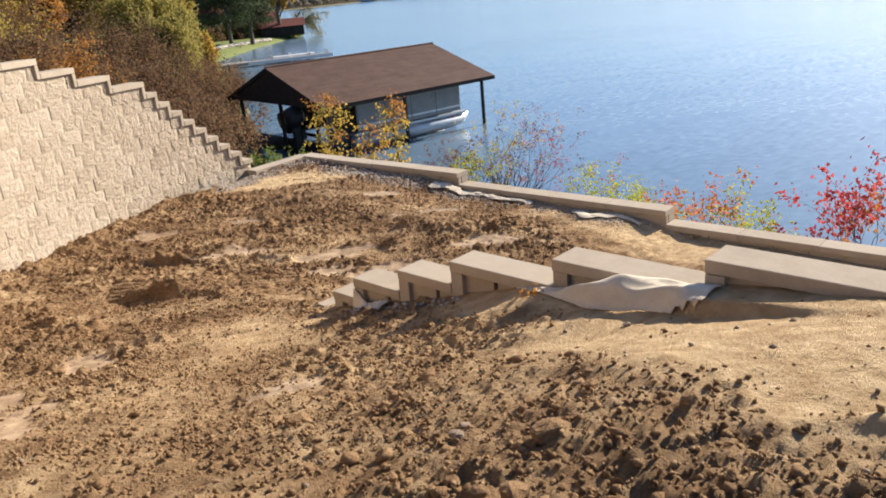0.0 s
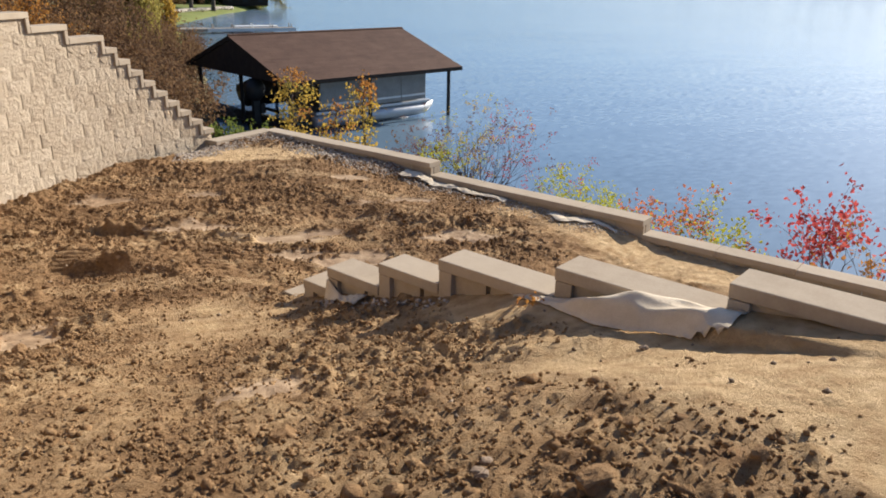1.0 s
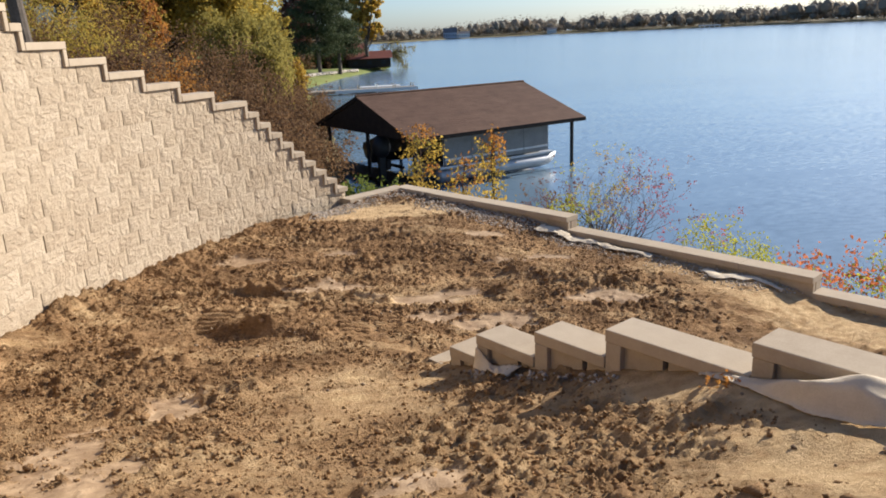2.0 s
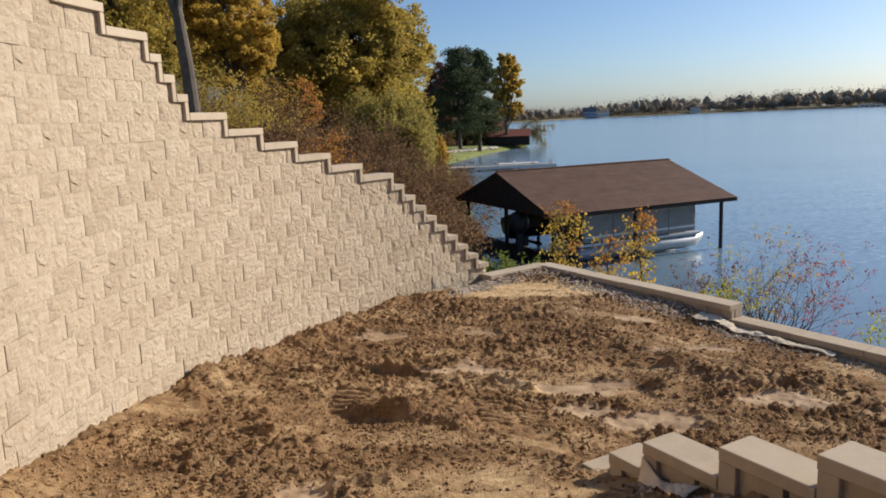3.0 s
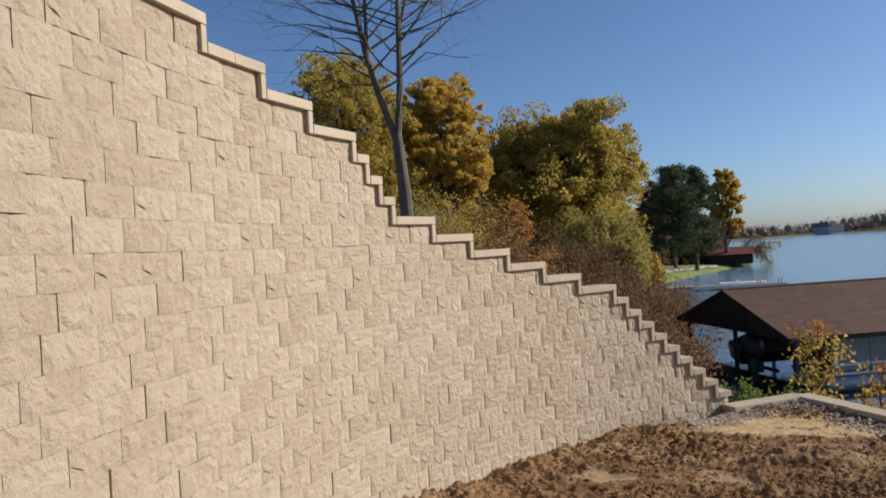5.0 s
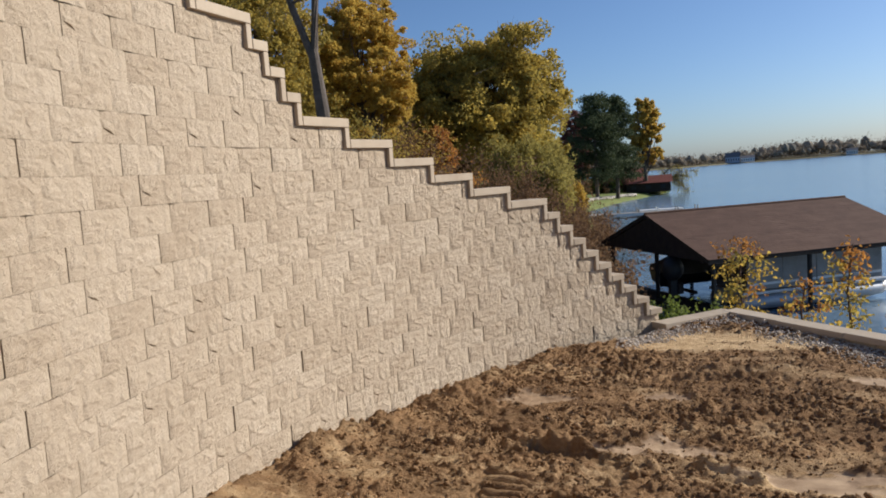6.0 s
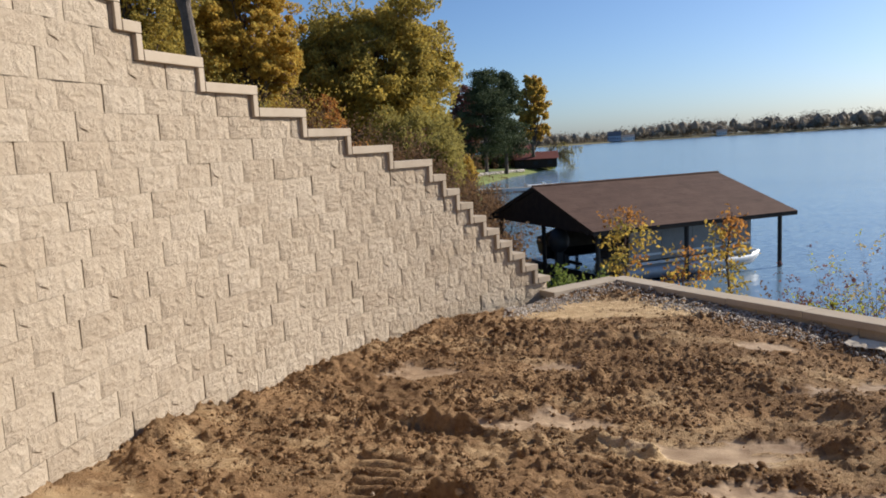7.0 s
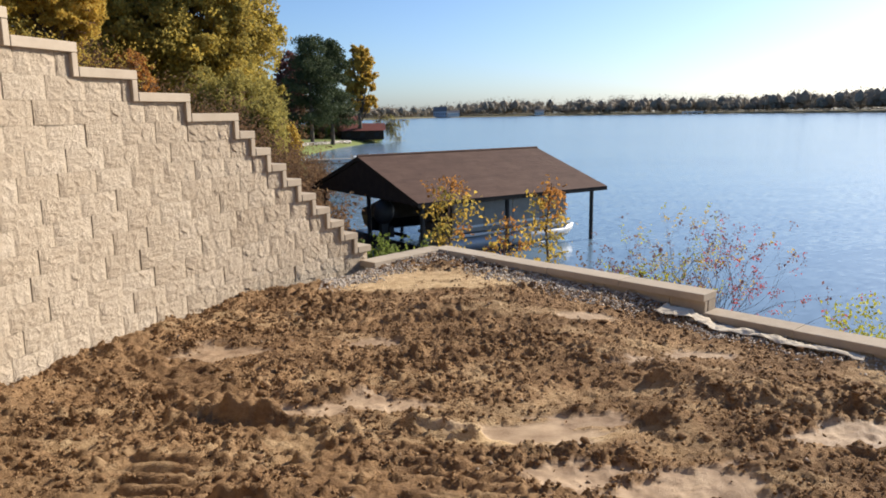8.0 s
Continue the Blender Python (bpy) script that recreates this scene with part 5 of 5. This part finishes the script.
cx, cy, crs = spread(60000, 92, -3.2, 2.8, -13.7, -7.2, lambda x, y: np.clip(rough_field(x, y) - 0.2, 0, 1) * (0.3 + 0.5 * sstep(0.62, 0.38, fbm(x, y, 1.1, 5, ox=11))))
scatter("soil_crumbs", "dry crumbs of tan soil on the slope", "soil", cx, cy, 0.010 + 0.034 * crs.random(len(cx)) ** 2.2, M_CLOD, 93, 0.35, 0.8, True)
cx, cy, crs = spread(11000, 83, -3.3, 4.5, -8.6, 0.3, lambda x, y: np.clip(rough_field(x, y) - 0.45, 0, 1) * 0.9)
scatter("soil_clods", "clods of damp dug soil on the terrace", "soil", cx, cy, 0.03 + 0.055 * crs.random(len(cx)) ** 3, M_DAMP, 84, 0.4, 0.55)
cx, cy, crs = spread(7000, 99, -3.3, 4.5, -13.9, -8.4, lambda x, y: np.clip(rough_field(x, y) - 0.45, 0, 1) * 0.9)
scatter("soil_clods", "clods of dug brown soil on the slope", "soil", cx, cy, 0.03 + 0.05 * crs.random(len(cx)) ** 3, M_CLOD, 96, 0.42, 0.6)
cx, cy, crs = spread(1500, 85, -3.3, 5, -14.2, 0.3, lambda x, y: 0.5 + 0 * x)
scatter("pebbles", "pale pebbles lying in the soil", "pebbles", cx, cy, 0.012 + 0.035 * crs.random(len(cx)) ** 2, M_STONE, 86, 0.3, 0.8, True)
cx, cy, crs = spread(90000, 87, -0.6, 6.5, -5.6, 1.0, lambda x, y: sstep(0.75, 0.3, k_side(x, y) + 0.5 * (fbm(x, y, 2, 3) - 0.5)) * np.where(x > 3.9, 0.25, 1.0))
scatter("drain_gravel", "grey crushed gravel laid behind the low wall", "gravel", cx, cy, 0.016 + 0.022 * crs.random(len(cx)), M_GRAVEL, 88, 0.3, 0.9, True)
cx, cy, crs = spread(4000, 89, 1.2, 3.2, -10.6, -8.2, lambda x, y: sstep(-0.42, -0.25, m_side(x, y)) * (m_side(x, y) < 0) * (y > -9.75) * 0.8)
scatter("drain_gravel", "brown gravel filled behind the stepped wall", "gravel", cx, cy, 0.02 + 0.025 * crs.random(len(cx)), M_GRAVEL, 90, 0.3, 0.9, True)


def rock(x, y, size, seed, label, material):
    rs = np.random.default_rng(seed)
    bm = bmesh.new()
    bmesh.ops.create_icosphere(bm, subdivisions=3, radius=size / 2)
    off = Vector(rs.normal(size=3) * 20)
    cuts = [Vector(rs.normal(size=3)).normalized() for _ in range(9)]
    for v in bm.verts:
        p = v.co.copy()
        for c in cuts:
            over = p.dot(c) - size * 0.36
            if over > 0:
                p -= c * over
        p *= 1 + 0.14 * noise.noise(v.co * (5 / size) + off) + 0.05 * noise.noise(v.co * (14 / size) + off)
        v.co = Vector((p.x * 1.15, p.y * 0.95, p.z * 0.72))
    ob = part("rock", bm, material)
    z = float(ground_z(np.array([x]), np.array([y]))[0])
    ob.matrix_basis = pose(x, y, z + size * 0.16, 8 * rs.normal(), 8 * rs.normal(), 360 * rs.random())
    return tagged(ob, label, "rock", "rocks in the soil")


rsr = np.random.default_rng(6)
for k in range(38):
    x, y = 1.55 + rsr.normal() * 0.42, -12.75 + rsr.normal() * 0.30
    if k > 18:
        x, y = -1.5 + 4.4 * rsr.random(), -12.6 + 6 * rsr.random()
    if abs(m_side(x, y)) < 0.3:
        continue
    rock(x, y, 0.05 + 0.08 * rsr.random() ** 2, 900 + k, ("hard brown clod of earth lying on the slope", "grey brown fieldstone half sunk in the soil")[k % 5 == 1], (M_CLOD, M_STONE)[k % 5 == 1])


def cloth(name, label, along, across, height, nu, nv, seed):
    """A wrinkled sheet of filter fabric with a little thickness."""
    rs = np.random.default_rng(seed)
    verts, faces = [], []
    for i in range(nu + 1):
        for j in range(nv + 1):
            u, v = i / nu, j / nv
            p = along(u) + across(u) * v
            verts.append((p.x, p.y, height(p.x, p.y, u, v)))
    for i in range(nu):
        for j in range(nv):
            a = i * (nv + 1) + j
            faces.append((a, a + 1, a + nv + 2, a + nv + 1))
    ob = mesh_object(name, verts, faces, M_CLOTH, smooth=True)
    m = ob.modifiers.new("thickness", "SOLIDIFY")
    m.thickness = 0.004
    return tagged(ob, label, "fabric")


LAY_X, LAY_Y = np.arange(0.5, 8.5, 0.04), np.arange(-14.5, 1.0, 0.04)
LAY_Z = ground_z(*np.meshgrid(LAY_X, LAY_Y))


def gz(x, y):
    i, j = int((x - 0.5) / 0.04), int((y + 14.5) / 0.04)
    return float(LAY_Z[j:j + 2, i:i + 2].max())


def top_z(x, y):
    i, j = int((x - 0.5) / 0.04), int((y + 14.5) / 0.04)
    return float(LAY_Z[j - 1:j + 3, i - 1:i + 3].max())


def n2(x, y, f, o=0.0):
    return float(vnoise(np.array([x]), np.array([y]), f, o)[0])


def drape(x, y, u, v):
    """Fabric wrapped over a ledge of sand behind the wall: a crest, then a face down to the ground."""
    run = 1.95 + 1.5 * u
    crest = float(np.interp(run, [1.95, 2.05, 2.64, 2.96, 3.33, 3.86, 4.3, 5.0, 6.2], [0.70, 0.72, 0.955, 1.055, 1.085, 1.12, 1.16, 1.22, 1.32]))
    loose = float(sstep(3.5, 3.2, np.array(run)) * sstep(1.95, 2.5, np.array(run)))
    fall = float(sstep(0.60, 0.97, np.array(v + 0.10 * (n2(run, 0.7, 3, 9) - 0.5))))
    z = crest - 0.035 * (1 - min(1, v / 0.35)) + (0.022 * math.sin(9 * run + 5 * v) + 0.05 * (n2(x, y, 6, 3) - 0.5)) * loose + 0.012 * (n2(x, y, 9, 6) - 0.5)
    return max(gz(x, y) + 0.008, z * (1 - fall) + (gz(x, y) + 0.004) * fall)


cloth("filter_fabric", "pale filter fabric draped over the sand backfill at the stepped wall",
      lambda u: M_0 + M_DIR * (1.95 + 1.5 * u) - M_NRM * 0.158,
      lambda u: -M_NRM * (0.03 + 0.25 * float(sstep(0.0, 0.6, np.array(u))) + 0.05 * (n2(u * 14, 2.0, 1, 19) - 0.5)), drape, 70, 20, 1)
cloth("filter_fabric", "small flap of grey filter fabric at the wall foot",
      lambda u: M_0 + M_DIR * (0.02 + 0.5 * u) - M_NRM * 0.17, lambda u: -M_NRM * (0.04 + 0.13 * u),
      lambda x, y, u, v: max(gz(x, y) + 0.008, (0.30 - 0.10 * math.sin(math.pi * u)) * (1 - v)**1.5 + (gz(x, y) + 0.01) * (1 - (1 - v)**1.5) + 0.02 * n2(x, y, 12, 4)), 20, 12, 4)
K_D = (K_PTS[3] - K_PTS[2]).normalized()
K_N = Vector((K_D.y, -K_D.x))
cloth("filter_fabric", "crumpled pale filter fabric strip beside the lakeside wall",
      lambda u: K_PTS[2] + K_D * (-0.35 + 2.0 * u) + K_N * (0.19 + 0.10 * n2(u * 5, 0.3, 1, 5)), lambda u: K_N * (0.10 + 0.24 * n2(u * 6, 4.0, 1, 7)),
      lambda x, y, u, v: top_z(x, y) + 0.006 + 0.018 * math.sin(math.pi * v) * n2(x, y, 3, 2) + 0.02 * n2(x, y, 11, 6), 90, 14, 2)
cloth("filter_fabric", "torn pale filter fabric strip on the sand by the wall",
      lambda u: K_PTS[2] + K_D * (2.45 + 1.1 * u) + K_N * (0.22 + 0.16 * n2(u * 5, 0.9, 1, 15)), lambda u: K_N * (0.05 + 0.20 * n2(u * 8, 4.0, 1, 17)),
      lambda x, y, u, v: top_z(x, y) + 0.008 + 0.03 * math.sin(math.pi * v) * n2(x, y, 4, 12) + 0.015 * n2(x, y, 11, 6), 90, 14, 3)

lx, ly, lrs = spread(200, 91, -3, 5.5, -13.5, 0.3, lambda x, y: 0.35 + 0 * x)
ob = leaf_mesh("fallen_leaves", np.stack([lx, ly, ground_z(lx, ly) + 0.02], 1), 0.045, L_BROWN, None, lrs)
tagged(ob, "few fallen brown leaves on the soil", "leaves", kind="stuff")
pile = M_0 + M_DIR * 2.12 - M_NRM * 0.26
pr = np.random.default_rng(8)
px = pile.x + pr.normal(size=22) * 0.05
py = pile.y + pr.normal(size=22) * 0.04
ob = leaf_mesh("leaf_pile", np.stack([px, py, ground_z(px, py) + 0.02 + 0.03 * pr.random(22)], 1), 0.038, L_ORANGE, None, pr)
tagged(ob, "small drift of orange leaves against the stepped wall", "leaves", kind="stuff")

# ---------------------------------------------------------------- the tall wall, blocks last
tall = thing("wall_1", "tall curved retaining wall of tan split-face concrete blocks with stepped caps", "wall", kind="structure")


def core():
    verts, faces = [], []
    edges = STEPS + [16.0]
    for k in range(len(STEPS)):
        n = max(1, int((edges[k + 1] - edges[k]) / 0.25))
        for j in range(n):
            s0 = edges[k] + (edges[k + 1] - edges[k]) * j / n
            s1 = edges[k] + (edges[k + 1] - edges[k]) * (j + 1) / n
            b = len(verts)
            for z in (-1.2, k * COURSE - CAP_H - 0.004):
                for s, o in ((s0, -0.03), (s1, -0.03), (s1, -0.30), (s0, -0.30)):
                    p, _ = on_arc(s, o)
                    verts.append((p.x, p.y, z))
            faces += [(b, b + 1, b + 5, b + 4), (b + 1, b + 2, b + 6, b + 5), (b + 2, b + 3, b + 7, b + 6), (b + 3, b, b + 4, b + 7), (b + 4, b + 5, b + 6, b + 7)]
    return mesh_object("core", verts, faces, M_JOINT, tall)


core()


def block_mesh(name, width, seed, depth=0.06):
    """A split-face block: rough front at y = 0 (front towards -y), x from 0 to width, z from 0 to one course."""
    rs = np.random.default_rng(seed)
    nx, nz = 8, 4
    verts, faces = [], []
    for j in range(nz + 1):
        for i in range(nx + 1):
            rim = i in (0, nx) or j in (0, nz)
            y = 0.003 - 0.013 * rs.random()
            if i in (0, nx):
                y = 0.004 + 0.004 * rs.random()
            elif rim:
                y = 0.003 - 0.008 * rs.random()
            jx = 0 if i in (0, nx) else rs.normal() * 0.012
            jz = 0 if j in (0, nz) else rs.normal() * 0.010
            verts.append((0.0022 + (width - 0.0044) * i / nx + jx, y, 0.0008 + (COURSE - 0.0016) * j / nz + jz))
    for j in range(nz):
        for i in range(nx):
            a = j * (nx + 1) + i
            if rs.random() < 0.5:
                faces += [(a, a + 1, a + nx + 2), (a, a + nx + 2, a + nx + 1)]
            else:
                faces += [(a, a + 1, a + nx + 1), (a + 1, a + nx + 2, a + nx + 1)]
    b = len(verts)
    for x, z in ((0.0022, 0.0008), (width - 0.0022, 0.0008), (width - 0.0022, COURSE - 0.0008), (0.0022, COURSE - 0.0008)):
        verts.append((x, depth, z))
    c = (0, nx, (nx + 1) * (nz + 1) - 1, (nx + 1) * nz)
    for i in range(4):
        faces.append((c[i], b + i, b + (i + 1) % 4, c[(i + 1) % 4]))
    me = bpy.data.meshes.new(name)
    me.from_pydata(verts, [], faces)
    me.materials.append(M_BLOCK)
    return me, verts, faces


VARIANTS = [block_mesh("split_block", BLOCK_W, 100 + k) for k in range(10)]
rsb = np.random.default_rng(4)
rest_v, rest_f, made = [], [], 0
S_END = 14.5
spots = []
for c in range(-2, 27):
    z0 = c * COURSE - CAP_H - COURSE
    s = STEPS[max(c, 0)] if c < len(STEPS) else 99
    grid0 = (c % 2) * BLOCK_W / 2 + 0.07 * math.sin(c * 1.7)
    k = math.floor((s - grid0) / BLOCK_W)
    while True:
        a, b = grid0 + k * BLOCK_W, grid0 + (k + 1) * BLOCK_W
        k += 1
        if a > S_END:
            break
        a = max(a, s)
        if b - a < 0.05:
            continue
        spots.append((abs((a + b) / 2 - 6.3), a, b, z0))
spots.sort()
for _, a, b, z0 in spots:
    pa, na = on_arc(b, 0.0)
    pb, nb = on_arc(a, 0.0)
    d = pb - pa
    me, vs, fs = VARIANTS[int(rsb.integers(0, len(VARIANTS)))]
    m = Matrix.Translation((pa.x, pa.y, z0)) @ Matrix.Rotation(math.atan2(d.y, d.x), 4, "Z") @ Matrix.Diagonal((d.length / BLOCK_W, -1, 1, 1))
    jut = Matrix.Translation((0, float(rsb.normal() * 0.003), 0))
    side = Vector((-d.y, d.x)).dot(na)
    if side < 0:
        m = Matrix.Translation((pa.x, pa.y, z0)) @ Matrix.Rotation(math.atan2(d.y, d.x), 4, "Z") @ Matrix.Diagonal((d.length / BLOCK_W, 1, 1, 1))
    m = m @ jut
    if made < 300:
        ob = new("block", me)
        ob.parent = tall
        ob.matrix_basis = m
        made += 1
    else:
        k = len(rest_v)
        rest_v += [m @ Vector(v) for v in vs]
        rest_f += [tuple(i + k for i in f) for f in fs]
rest = mesh_object("farther_blocks", rest_v, rest_f, M_BLOCK_REST, tall)
tagged(rest, kind="stuff")

for k, s0 in enumerate(STEPS):
    s1 = STEPS[k + 1] if k + 1 < len(STEPS) else 14.5
    z1 = k * COURSE
    n = max(1, round((s1 - s0) / 0.46))
    for j in range(n):
        a, b = s0 + (s1 - s0) * j / n - (0.03 if j == 0 else 0), s0 + (s1 - s0) * (j + 1) / n + (0.0 if j < n - 1 else -0.032)
        pa, na = on_arc(a + 0.002)
        pb, nb = on_arc(b - 0.002)
        d = pb - pa
        m = Matrix.Translation((pa.x, pa.y, 0)) @ Matrix.Rotation(math.atan2(d.y, d.x), 4, "Z")
        out = 1 if Vector((-d.y, d.x)).dot(na) > 0 else -1
        bm = bmesh.new()
        y0, y1 = sorted((out * 0.045, -out * 0.27))
        box(bm, 0, y0, z1 - CAP_H, d.length, y1, z1, bevel=0.007)
        ob = part("cap", bm, M_CAP, tall)
        ob.matrix_basis = m
    if k + 1 < len(STEPS):      # upright closing piece at the riser
        pa, na = on_arc(s1 - 0.030)
        pb, nb = on_arc(s1 + 0.032)
        d = pb - pa
        m = Matrix.Translation((pa.x, pa.y, 0)) @ Matrix.Rotation(math.atan2(d.y, d.x), 4, "Z")
        out = 1 if Vector((-d.y, d.x)).dot(na) > 0 else -1
        bm = bmesh.new()
        y0, y1 = sorted((out * 0.040, -out * 0.27))
        box(bm, 0, y0, z1 - CAP_H, d.length, y1, z1 + COURSE - CAP_H - 0.003, bevel=0.006)
        ob = part("riser", bm, M_CAP, tall)
        ob.matrix_basis = m
